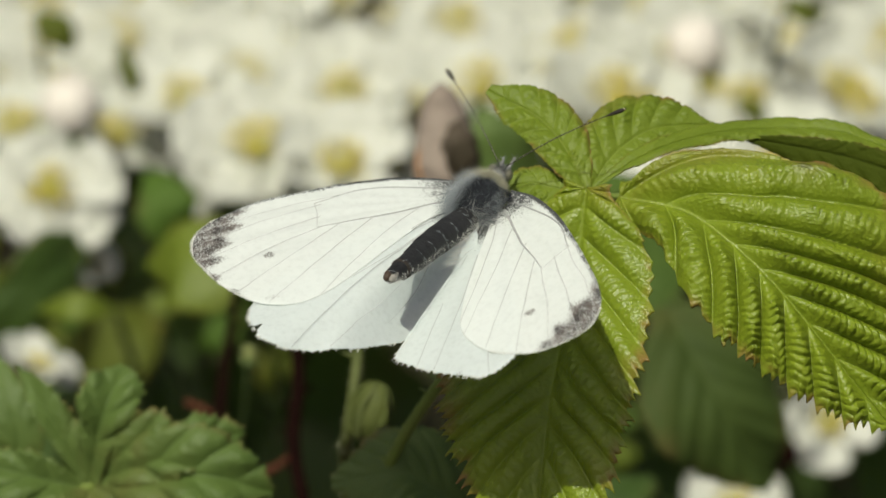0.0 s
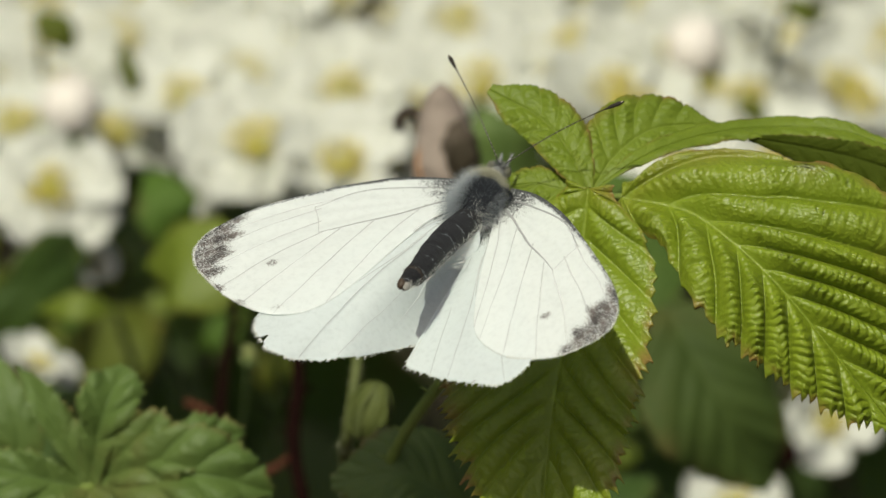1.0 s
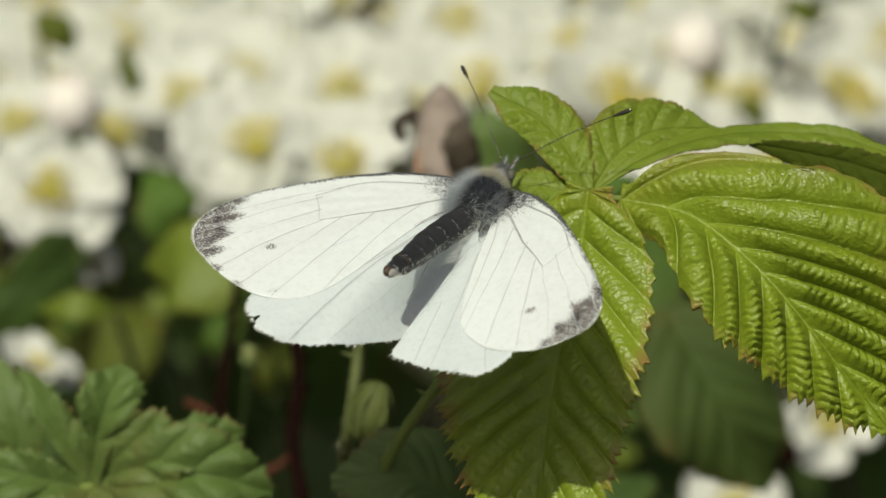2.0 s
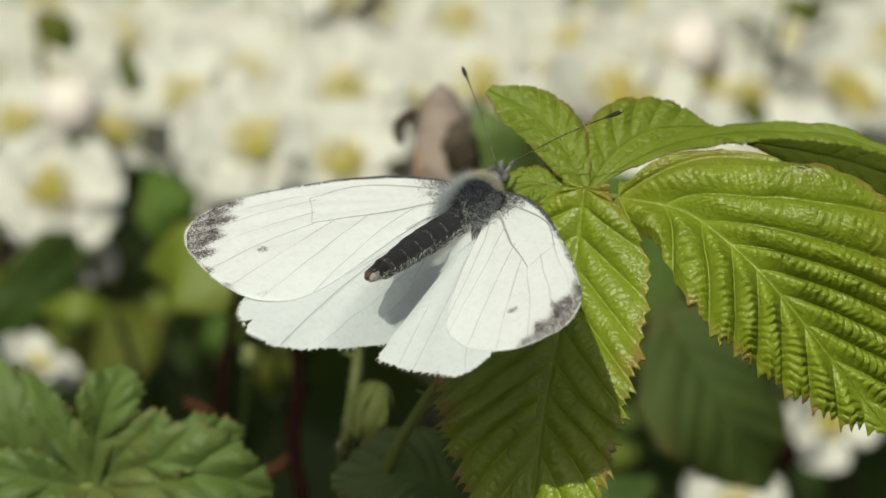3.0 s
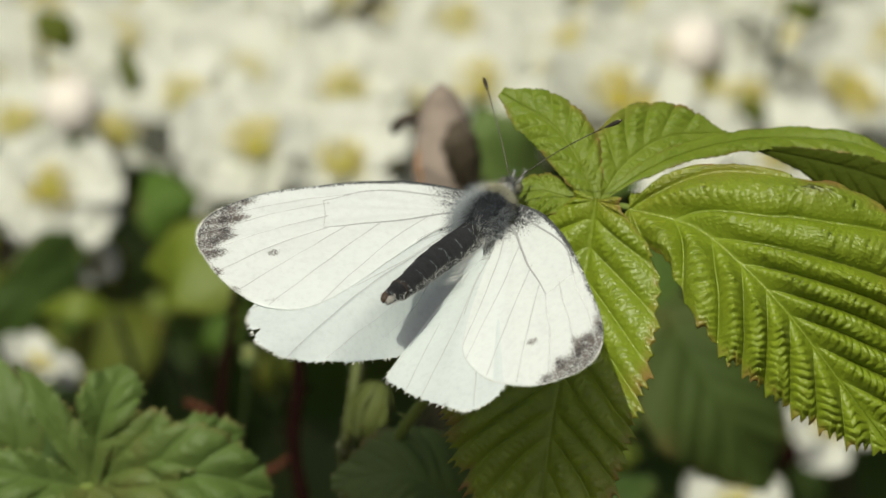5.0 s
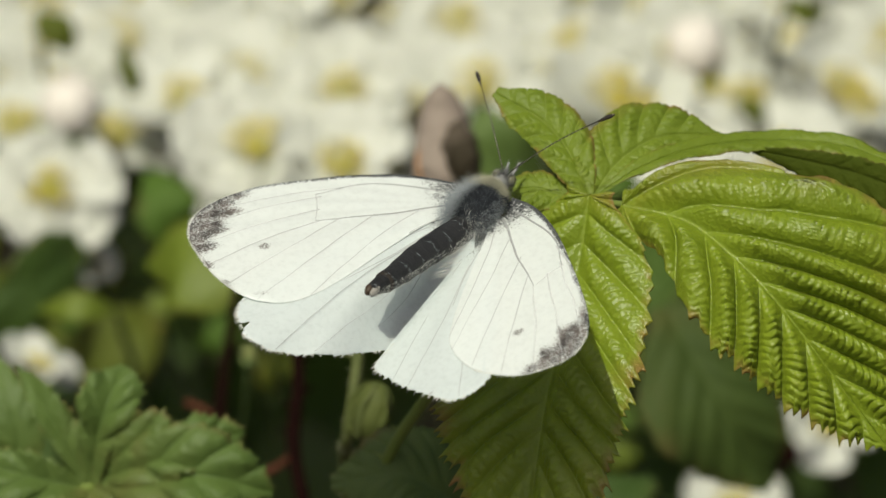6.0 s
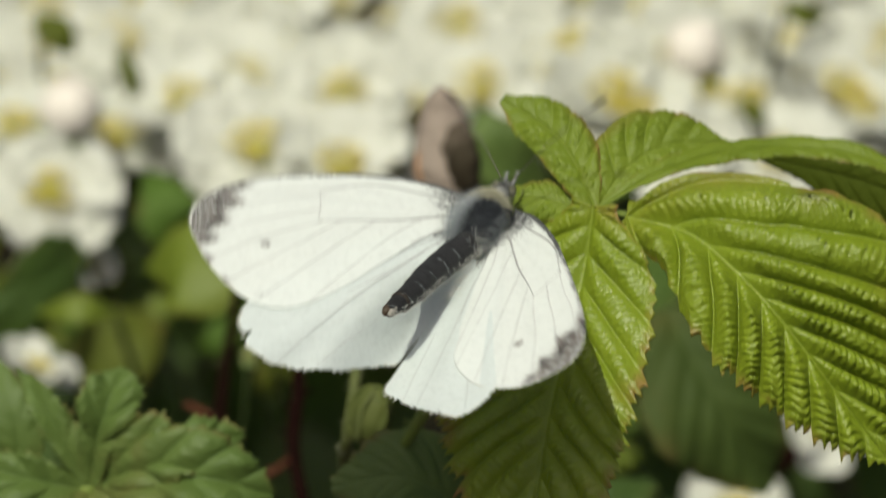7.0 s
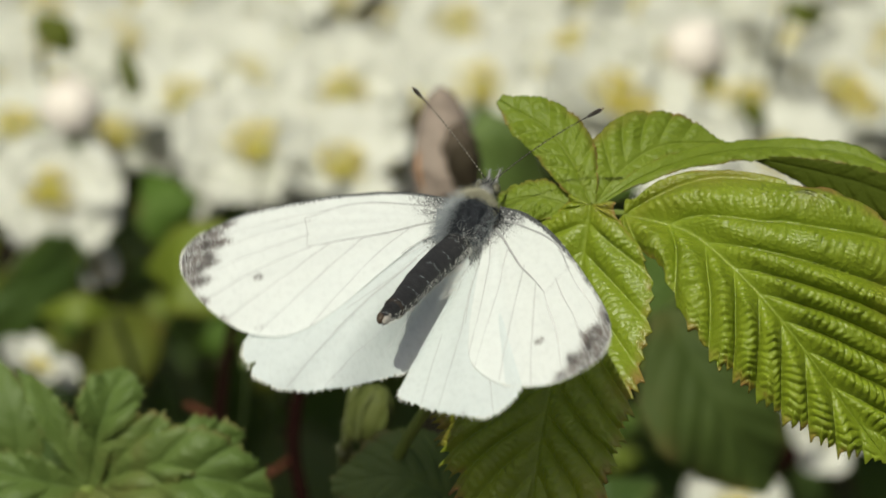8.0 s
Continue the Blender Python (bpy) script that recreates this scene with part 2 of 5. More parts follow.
def tube_data(path, radii, sides=7, squash=1.0):
    """Vertices and faces of a round tube along a path, closed at both ends."""
    verts, faces = [], []
    n = len(path)
    ref = Vector((0.31, 0.52, 0.8))
    for i, p in enumerate(path):
        t = (path[min(i + 1, n - 1)] - path[max(i - 1, 0)]).normalized()
        x = t.cross(ref).normalized()
        y = x.cross(t)
        for k in range(sides):
            a = 2 * math.pi * k / sides
            verts.append(p + (x * math.cos(a) + y * math.sin(a) * squash) * radii[i])
    for i in range(n - 1):
        for k in range(sides):
            a, b = i * sides + k, i * sides + (k + 1) % sides
            faces.append((a, b, b + sides, a + sides))
    faces.append(tuple(range(sides - 1, -1, -1)))
    faces.append(tuple(range((n - 1) * sides, n * sides)))
    return verts, faces


def join(*pieces):
    verts, faces = [], []
    for v, f in pieces:
        o = len(verts)
        verts += v
        faces += [tuple(i + o for i in q) for q in f]
    return verts, faces


def ball_data(centre, radii, rings=10, sides=14, wobble=0.0):
    c = Vector(centre)
    verts, faces = [], []
    for i in range(rings + 1):
        th = math.pi * i / rings
        for k in range(sides):
            a = 2 * math.pi * k / sides
            d = Vector((math.sin(th) * math.cos(a), math.sin(th) * math.sin(a), math.cos(th)))
            g = 1 + wobble * noise.noise(d * 2.3 + c * 900)
            verts.append(c + Vector((d.x * radii[0], d.y * radii[1], d.z * radii[2])) * g)
    for i in range(rings):
        for k in range(sides):
            a, b = i * sides + k, i * sides + (k + 1) % sides
            faces.append((a, a + sides, b + sides, b))
    return verts, faces


def spike_data(root, tip, width, bend=None):
    """A hair or prickle: a three-sided tapering spike with one bend."""
    root, tip = Vector(root), Vector(tip)
    d = (tip - root).normalized()
    x = d.cross(Vector((0.3, 0.7, 0.2))).normalized()
    y = d.cross(x)
    m = (root + tip) / 2 + (bend or Vector())
    verts = [root + (x * math.cos(a) + y * math.sin(a)) * width for a in (0, 2.1, 4.2)]
    verts += [m + (x * math.cos(a) + y * math.sin(a)) * width * 0.65 for a in (0, 2.1, 4.2)]
    verts.append(tip)
    return verts, [(0, 1, 4, 3), (1, 2, 5, 4), (2, 0, 3, 5), (3, 4, 6), (4, 5, 6), (5, 3, 6)]


def leaf_blade(name, midrib, left, right, up, material_, origin=Vector(), veins=11, fold=0.15, curl=0.25, relief=0.4,
               shear=1.3, teeth=0.5, n_along=150, n_side=26, rough=0.25, wave=0.0, seed=0, rungs=0.14, back=-0.35, shear_left=None, pitch=0.95):
    """A toothed leaf blade. midrib: places in world metres; left, right: half widths in mm from base to tip, seen from above with the
    tip ahead; up: the upper side's direction. Rows of points follow the lateral veins, which leave the midrib at a slant (shear);
    the veins sink and the blade bulges between them."""
    fine_n = 400
    path = spline(midrib, fine_n)
    length = sum((path[k + 1] - path[k]).length for k in range(fine_n - 1)) * 1000
    up = up.normalized()
    frames = []
    for k in range(fine_n):
        t = (path[min(k + 1, fine_n - 1)] - path[max(k - 1, 0)]).normalized()
        side = t.cross(up).normalized()
        frames.append((path[k], t, side, side.cross(t).normalized()))
    verts, uvs, faces = [], [], []
    cols = 2 * n_side + 1
    fan = 0.22
    for i in range(n_along):
        s0 = -fan + (1 + fan) * i / (n_along - 1)
        s = max(0.0, s0)
        ph = (s0 + fan) * veins
        bulge = abs(math.sin(math.pi * ph)) ** 0.6
        saw, big = (ph * 3.0) % 1.0, ph % 1.0
        reach, slants = [], []
        for widths, slant in ((left, shear_left or shear), (right, shear)):
            sh = slant * (0.55 + 0.45 * min(1, s * 4)) if s0 >= 0 else slant * 0.55 + (back - slant * 0.55) * (-s0 / fan)
            slants.append(sh)
            lo, hi = s * length, length
            if sh < 0:
                a = sh * widths[0]
                reach.append((a, sample(widths, 0)))
                continue
            for _ in range(22):
                m = (lo + hi) / 2
                if m - s * length - sh * sample(widths, min(1, m / length)) < 0:
                    lo = m
                else:
                    hi = m
            reach.append((hi, sample(widths, min(1, hi / length))))
        for j in range(cols):
            r = (j - n_side) / n_side
            ar = abs(r)
            end, w = reach[0 if r < 0 else 1]
            sh = slants[0 if r < 0 else 1]
            edge = max(0.0, ar - 0.8) / 0.2
            tooth = edge * teeth * ((1 - saw) ** 1.6 * 0.7 + (1 - big) * 0.7 - 0.5 + 0.3 * noise.noise((ph * 4, r * 2, seed))) * min(1, w / 2) * (1 if s0 > 0 else 0.2)
            a = s * length + (end - s * length) * ar + tooth * 0.8
            k = min(fine_n - 1, max(0, a / length * (fine_n - 1)))
            p, t, side, nrm = frames[int(k)]
            p = p.lerp(frames[min(fine_n - 1, int(k) + 1)][0], k - int(k)) + t * (0.001 * (a - max(0, min(length, a))))
            x = w * ar + tooth * 0.6
            x0 = w * ar
            calm = (1 if s0 > 0.04 else max(0.6, 0.6 + 0.4 * s0 / 0.04)) * min(1, x0 / 1.6)
            amp = relief * calm * (1 - 0.55 * edge) * min(1, w / 3)
            wob = noise.noise((ph * 1.3 + seed, r * w * 0.5, 3.1 + seed)) * rough * (1 if s0 > 0.05 else max(0, s0 / 0.05))
            q = noise.noise((ph * 1.9, x * 0.55, seed))
            run = (a * sh + x) / math.sqrt(1 + sh * sh)
            cell = math.floor(ph) * 1.7 + (0.9 if r < 0 else 0)
            pucker = noise.noise((run * 1.7, ph * 3.2, seed + 7 * (r < 0))) + 0.35
            rung = (0.95 * (1 - abs(math.cos(math.pi * (run * pitch + cell + 0.8 * q))) ** 5) + 0.55 * pucker) * rungs * (0.75 + 0.7 * q) * calm * bulge * (1 - 0.6 * edge)
            h = fold * w * ar - curl * w * ar * ar + amp * bulge + wob * ar + rung - 0.12 * max(0, 1 - ar * 16)
            h += wave * math.sin(s * 9 + seed + (2 if r < 0 else 0)) * ar * ar
            verts.append(p - origin + side * (x * math.copysign(0.001, r)) + nrm * (h * 0.001))
            uvs.append((ph, ar))
    for i in range(n_along - 1):
        for j in range(cols - 1):
            a = i * cols + j
            faces.append((a, a + 1, a + cols + 1, a + cols))
    me = mesh_from(name, verts, faces, material_)
    layer = me.uv_layers.new(name="UVMap")
    idx = np.empty(len(me.loops), dtype=np.int64)
    me.loops.foreach_get("vertex_index", idx)
    layer.data.foreach_set("uv", np.array(uvs, dtype=np.float32)[idx].ravel())
    return me


def thicken(ob, thickness=0.00018):
    mod = ob.modifiers.new("thickness", "SOLIDIFY")
    mod.thickness, mod.offset = thickness, -1
    return ob


CAMERA_SIDE = heading(0, 0.25, -1)

# ---- ground ----
gv, gf = [], []
steps = [-400, -100, -30, -8, -3, -1.5, -0.8, -0.4, 0, 0.4, 0.8, 1.5, 3, 8, 30, 100, 400]
for gx in steps:
    for gy in steps:
        gv.append((gx, gy, 0.01 * noise.noise((gx * 2, gy * 2, 0)) if abs(gx) < 5 and abs(gy) < 5 else 0))
ng = len(steps)
for i in range(ng - 1):
    for j in range(ng - 1):
        gf.append((i * ng + j, (i + 1) * ng + j, (i + 1) * ng + j + 1, i * ng + j + 1))
tagged(new("ground", mesh_from("ground", gv, gf, SOIL)), "dark bare soil under the bramble hedge", "ground", kind="structure")


# ---- hedge behind: canes and a mass of leaves ----
def scatter_leaves(name, places, material_, label):
    """One object of many small leaves: (place, up, ahead, length)."""
    verts, faces, uvs = [], [], []
    rows, cols = 6, 5
    for p, up, ahead, size in places:
        side = ahead.cross(up).normalized()
        nrm = side.cross(ahead)
        o = len(verts)
        for i in range(rows):
            s = i / (rows - 1)
            w = size * 0.36 * math.sin(math.pi * min(1, s * 0.93 + 0.05)) ** 0.8
            for j in range(cols):
                r = (j - 2) / 2
                verts.append(p + ahead * (size * (s - 0.5)) + side * (w * r) + nrm * (0.25 * w * abs(r) - 0.25 * size * (s - 0.4) ** 2))
                uvs.append((s * 6, abs(r)))
        for i in range(rows - 1):
            for j in range(cols - 1):
                a = o + i * cols + j
                faces.append((a, a + 1, a + cols + 1, a + cols))
    me = mesh_from(name, verts, faces, material_)
    layer = me.uv_layers.new(name="UVMap")
    idx = np.empty(len(me.loops), dtype=np.int64)
    me.loops.foreach_get("vertex_index", idx)
    layer.data.foreach_set("uv", np.array(uvs, dtype=np.float32)[idx].ravel())
    return tagged(new(name, me), label, "foliage", kind="stuff")


rng = random.Random(5)


def rand_dir(z_bias):
    return Vector((rng.gauss(0, 0.6), rng.gauss(-0.25, 0.6), z_bias + rng.gauss(0, 0.4))).normalized()


mass = []
for _ in range(5200):
    x = rng.uniform(-0.75, 0.75)
    y = rng.uniform(0.16, 1.5)
    top = 0.40 + 0.05 * noise.noise((x * 6, y * 6, 1)) - 0.05 * max(0, 0.33 - y) * 10 + 0.05 * min(1, max(0, y - 0.5))
    z = top - abs(rng.gauss(0, 0.10))
    if z < 0.01:
        continue
    mass.append((Vector((x, y, z)), rand_dir(0.8), Vector((rng.gauss(0, 1), rng.gauss(-0.3, 1), rng.gauss(-0.2, 0.4))).normalized(), rng.uniform(0.02, 0.045)))
for _ in range(9000):
    a, q = rng.uniform(0, 6.283), rng.uniform(0.0, 1.0) ** 0.7
    x, y = 2.3 * q * math.cos(a), 1.7 + 1.5 * q * math.sin(a)
    if y < 0.2 or abs(x) < 0.7 and y < 1.4 or q > 0.82 + 0.3 * noise.noise((a * 2, 0, 4)):
        continue
    z = (0.46 + 0.16 * noise.noise((x * 2.5, y * 2.5, 2))) * (1 - 0.5 * q ** 4) - abs(rng.gauss(0, 0.12))
    if z > 0.01:
        mass.append((Vector((x, y, z)), rand_dir(0.8), Vector((rng.gauss(0, 1), rng.gauss(-0.3, 1), rng.gauss(-0.2, 0.4))).normalized(), rng.uniform(0.03, 0.065)))
scatter_leaves("hedge_foliage", mass, HEDGE_LEAF, "mass of dark green bramble leaves filling the hedge")


def cane(name, points, r0, r1, material_, label, prickles=0, group="", hair=0):
    path = spline([spot(*p) for p in points], 40)
    o = path[0]
    radii = [0.001 * (r0 + (r1 - r0) * i / 39) * (1 + 0.08 * noise.noise((i * 0.7, r0, 0))) for i in range(40)]
    ob = empty(name, Matrix.Translation(o), label, "stem", group)
    part("stalk", mesh_from("stalk", *tube_data([p - o for p in path], radii, 9), material_), ob)
    for k in range(prickles):
        i = rng.randrange(2, 38)
        t = (path[i + 1] - path[i]).normalized()
        d = Vector((rng.uniform(-1, 1), rng.uniform(-1, 0.2), rng.uniform(-1, 1)))
        d = (d - t * d.dot(t)).normalized()
        a = path[i] - o + d * radii[i] * 0.7
        part("prickle", mesh_from("prickle", *spike_data(a, a + d * 0.0016 - t * 0.0004, 0.00035), material_), ob)
    if hair:
        pieces = []
        for k in range(hair):
            i = rng.randrange(1, 39)
            t = (path[i] - path[i - 1]).normalized()
            d = Vector((rng.uniform(-1, 1), rng.uniform(-1, 1), rng.uniform(-1, 1)))
            d = (d - t * d.dot(t)).normalized()
            a = path[i] - o + d * radii[i] * 0.8
            pieces.append(spike_data(a, a + d * rng.uniform(0.0004, 0.0008), 0.00003))
        part("down", mesh_from("down", *join(*pieces), DOWN), ob, "pale down on the stem")
    return ob


# ---- blossom ----
def petal_data(length, width, cup, ruffle, seed):
    verts, faces = [], []
    rows, cols = 11, 9
    for i in range(rows):
        s = i / (rows - 1)
        w = width * (0.18 + 0.82 * math.sin(math.pi * min(1, 0.08 + s * 0.62)) ** 1.2) * (1 if s < 0.8 else math.sqrt(max(0.05, 1 - ((s - 0.8) / 0.21) ** 2)))
        for j in range(cols):
            r = (j - 4) / 4
            y = length * (0.12 + 0.88 * s) - (0.06 * length * (1 - abs(r)) if s > 0.95 else 0)
            z = cup * (s ** 1.5) * length + 0.16 * w * r * r + ruffle * noise.noise((s * 3 + seed, r * 2, seed))
            verts.append(Vector((w * r, y, z)))
    for i in range(rows - 1):
        for j in range(cols - 1):
            a = i * cols + j
            faces.append((a, a + 1, a + cols + 1, a + cols))
    return verts, faces


def blossom(m, seed, label, cup=0.12, size=10.0):
    """An open five-petalled bramble flower facing +Z, about 20 mm across."""
    g = random.Random(seed)
    ob = empty("bramble_blossom", m, label, "flower", "bramble blossoms")
    k = size * 0.001
    for i in range(5):
        me = mesh_from("petal", *petal_data(k, k * 0.50, cup + g.uniform(-0.15, 0.25), k * 0.27, seed * 7 + i), PETAL)
        p = part("petal", me, ob, at=Matrix.Rotation(radians(72 * i + g.uniform(-12, 12)), 4, "Z") @ Matrix.Rotation(radians(g.uniform(-22, 22)), 4, "Y"))
        thicken(p, 0.00012)
    anthers, filaments = [], []
    for i in range(64):
        a, rr = g.uniform(0, 6.28), g.uniform(0.10, 0.36) * k
        base = Vector((math.cos(a) * 0.12 * k, math.sin(a) * 0.12 * k, 0.02 * k))
        tip = Vector((math.cos(a) * rr, math.sin(a) * rr, (0.40 - 0.45 * rr / k + g.uniform(-0.06, 0.06)) * k))
        filaments.append(spike_data(base, tip, 0.012 * k))
        anthers.append(ball_data(tip, (0.034 * k, 0.034 * k, 0.026 * k), 4, 6))
    tagged(part("stamen_threads", mesh_from("stamen_threads", *join(*filaments), FILAMENT), ob, "pale thread-like filaments"), kind="stuff")
    tagged(part("anther_ring", mesh_from("anther_ring", *join(*anthers), ANTHER), ob, "yellow-green anthers"), kind="stuff")
    dome, df = ball_data((0, 0, 0.10 * k), (0.13 * k, 0.13 * k, 0.11 * k), 9, 14)
    dome = [v + (v - Vector((0, 0, 0.1 * k))) * (0.22 * noise.noise(v * (26 / k) * 0.35)) for v in dome]
    part("pistil", mesh_from("pistil", dome, df, PISTIL), ob, "green domed pistil")
    for i in range(5):
        sv, sf = petal_data(k * 0.55, k * 0.16, -0.25, 0, seed + i)
        part("sepal", mesh_from("sepal", [v - Vector((0, 0, 0.03 * k)) for v in sv], sf, SEPAL), ob, at=Matrix.Rotation(radians(36 + 72 * i), 4, "Z"))
    stalk = spline([(0, 0, -0.0002), (0, 0.002, -0.012), (0.004, 0.012, -0.028), (0.006, 0.030, -0.055)], 12)
    part("pedicel", mesh_from("pedicel", *tube_data([p for p in stalk], [0.00045] * 12, 6), DARK_STEM), ob, "thin dark green flower stalk")
    return ob


def facing(place, out, spin):
    return Matrix.Translation(place) @ out.normalized().to_track_quat("Z", "Y").to_matrix().to_4x4() @ Matrix.Rotation(radians(spin), 4, "Z")


FULL = "open white five-petalled bramble blossom with yellow-green stamens"
variants = [blossom(facing(spot(*p), heading(*d), sp), sd, FULL, cup, 12.0 if sd == 2 else 10.0) for p, d, sp, sd, cup in (
    ((-54.9, 7.9, 235), (0.05, 0.35, -1), 10, 1, 0.05),
    ((-26.5, 13.6, 245), (0.1, 0.75, -0.8), 40, 2, 0.18),
    ((-14.0, 21.9, 250), (-0.15, 0.6, -0.9), 25, 3, 0.25),
    ((-37.6, 21.0, 255), (0.0, 0.8, -0.8), 5, 4, 0.30),
    ((-14.3, 11.1, 240), (0.1, 0.7, -0.9), 50, 5, 0.38))]
# the lower edge of the blossom mass, and one stray below
edge_places = [(-62.7, 17.3, 262), (-47.1, 15.6, 258), (-22.1, 18.9, 268), (-4.5, 19.2, 262), (-7.8, 11.7, 262), (-18.6, 9.2, 262), (-32.7, 9.2, 262), (-29.0, 24.5, 272), (5.5, 22.5, 262),
               (19.4, 23.3, 285), (23.6, 24.8, 280), (28.3, 19.9, 272), (34.5, 13.8, 262), (49.9, 12.5, 262), (55.1, 16.0, 270), (45.2, 21.2, 272), (61.9, 20.6, 275), (-71.4, 11.7, 260), (39.8, 20.6, 280), (47.2, -15.3, 310)]
more = [(p, (rng.uniform(-0.3, 0.3), rng.uniform(0.6, 1.0), rng.uniform(-0.9, -0.4))) for p in edge_places]
# rows of blossoms above, packed loosely
for row in range(7):
    for col in range(17):
        v = 22.5 + 4.2 * row + rng.uniform(-1.8, 1.8)
        p = (-76 + 9.5 * col + rng.uniform(-3.2, 3.2) + (4.7 if row % 2 else 0), v, 274 + 0.9 * (v - 22) + rng.uniform(0, 9))
        more.append((p, (rng.uniform(-0.5, 0.4), rng.uniform(0.3, 1.0), -1.0)))
# more of them filling the gaps just behind
for k in range(130):
    v = rng.uniform(20, 52)
    more.append(((rng.uniform(-82, 82), v, 288 + 0.9 * (v - 22) + rng.uniform(0, 16)), (rng.uniform(-0.5, 0.4), rng.uniform(0.4, 1.0), -1.0)))
for k in range(40):
    v = rng.uniform(40, 66)
    more.append(((rng.uniform(-95, 95), v, 300 + 0.9 * (v - 22) + rng.uniform(0, 20)), (rng.uniform(-0.5, 0.4), rng.uniform(0.5, 1.0), -1.0)))
copy_thing(variants[1], facing(spot(*(-49.3, -2.2, 240)), heading(0.2, 0.3, -1), 10) @ Matrix.Scale(0.27, 4))
copy_thing(variants[4], facing(spot(*(-52.6, -15.8, 188)), heading(0.35, 1.0, -0.35), 18) @ Matrix.Scale(0.56, 4))
copy_thing(variants[3], facing(spot(*(41.0, -36.6, 240)), heading(0.1, 0.4, -1), 50) @ Matrix.Scale(0.75, 4))
copy_thing(variants[4], facing(spot(*(53.8, -24.4, 235)), heading(0.3, 0.1, -1), 20) @ Matrix.Scale(0.70, 4))
for i, (p, d) in enumerate(more):
    copy_thing(variants[rng.randrange(5)], facing(spot(*p), heading(*d), rng.uniform(0, 72)))


def bud(m, label, r=4.0, skin=BUD_PETAL):
    ob = empty("bramble_bud", m, label, "flower bud", "bramble buds")
    k = r * 0.001
    for i in range(5):
        verts, faces = [], []
        for a in range(9):
            th = 0.08 + a / 8 * 2.0
            for b in range(7):
                ph = (b - 3) / 3 * 0.75
                g = k * (1 + 0.03 * i + 0.05 * math.cos(ph * 2))
                verts.append(Vector((math.sin(th) * math.sin(ph) * g, math.sin(th) * math.cos(ph) * g, math.cos(th) * g * 1.05)))
        for a in range(8):
            for b in range(6):
                q = a * 7 + b
                faces.append((q, q + 1, q + 8, q + 7))
        part("petal", mesh_from("petal", verts, faces, skin), ob, at=Matrix.Rotation(radians(72 * i), 4, "Z"))
    part("core", mesh_from("core", *ball_data((0, 0, 0), (k * 0.96,) * 3), skin), ob)
    for i in range(5):
        part("sepal", mesh_from("sepal", *petal_data(k * 1.3, k * 0.4, -0.35, 0, i), SEPAL), ob, at=Matrix.Translation((0, 0, -0.85 * k)) @ Matrix.Rotation(radians(72 * i), 4, "Z"))
    stalk = spline([(0, 0, -0.9 * k), (0, 0.002, -0.014), (0.004, 0.012, -0.03), (0.006, 0.030, -0.055)], 10)
    part("pedicel", mesh_from("pedicel", *tube_data(stalk, [min(0.00045, 0.16 * k)] * 10, 6), DARK_STEM), ob)
    return ob


first_bud = bud(facing(spot(*(-53.2, 20.3, 243)), heading(0.1, 0.8, -0.6), 0), "round closed white bud tinged pink among the blossoms")
bud(facing(spot(*(-21.9, -11.8, 120)), heading(0.1, 0.9, -0.4), 0), "small round unripe green bud on a thin stalk", 0.8, BUD_GREEN)
copy_thing(first_bud, facing(spot(*(37.6, 30.4, 275)), heading(-0.1, 0.7, -0.7), 30))


# ---- withered blossom ----
def withered_blossom():
    base = spot(0.58, 5.03, 90.0)
    ob = empty("withered_blossom", Matrix.Translation(base), "withered pinkish-brown blossom drooping on its stalk", "flower")
    path = spline([spot(*p) - base for p in ((0.58, 5.03, 90.0), (0.29, 9.09, 90.0), (0.00, 13.16, 90.0), (-0.24, 17.41, 89.0))], 28)
    rad = [0.001 * sample([2.2, 3.1, 3.35, 3.35, 3.3, 3.1, 2.8, 2.35, 1.7, 0.5], i / 27) for i in range(28)]
    v, f = tube_data(path, rad, 26)
    v = [q + Vector((q.x, q.y, 0)).normalized() * (0.0007 * noise.noise(q * 500) + 0.0003 * noise.noise(q * 1500)) for q in v]
    part("shrivelled_petals", mesh_from("shrivelled_petals", v, f, WITHERED), ob)
    # Two brown lumps added to darken the blossom's right side, where shade falls.
    for skin, place, size, what in ((WITHERED_HALF_SHADE, (1.64, 10.26, 88.1), (0.0021, 0.0018, 0.0034), "half-shaded side of the blossom, added as a brown lump"), (WITHERED_SHADE, (2.23, 8.71, 87.1), (0.0020, 0.0018, 0.0034), "shaded side of the blossom, added as a dark brown lump")):
        v, f = ball_data(spot(*place) - base, size, 14, 18, 0.3)
        part("calyx", mesh_from("calyx", v, f, skin), ob, what)
    # A strip coloured orange for the light on the left rim.
    edge = [spot(*p) - base for p in ((-2.03, 6.39, 88.3), (-2.52, 7.93, 88.1), (-2.61, 9.58, 88.1), (-2.32, 11.03, 88.3))]
    part("petal_edge", mesh_from("petal_edge", *tube_data(spline(edge, 14), [0.00015 + 0.0004 * math.sin(i / 13 * 3.1) for i in range(14)], 8, 0.5), WITHERED_LIT_RIM), ob, "orange-brown petal edge, sunlight put into its colour")
    stalk = [Vector((0, 0, 0.001)), spot(1.0, 2.0, 115) - base, spot(1.7, 1.0, 150) - base, spot(1.7, 1.2, 230) - base]
    part("pedicel", mesh_from("pedicel", *tube_data(spline(stalk, 16), [0.0007] * 16, 6), SEPAL), ob)


withered_blossom()

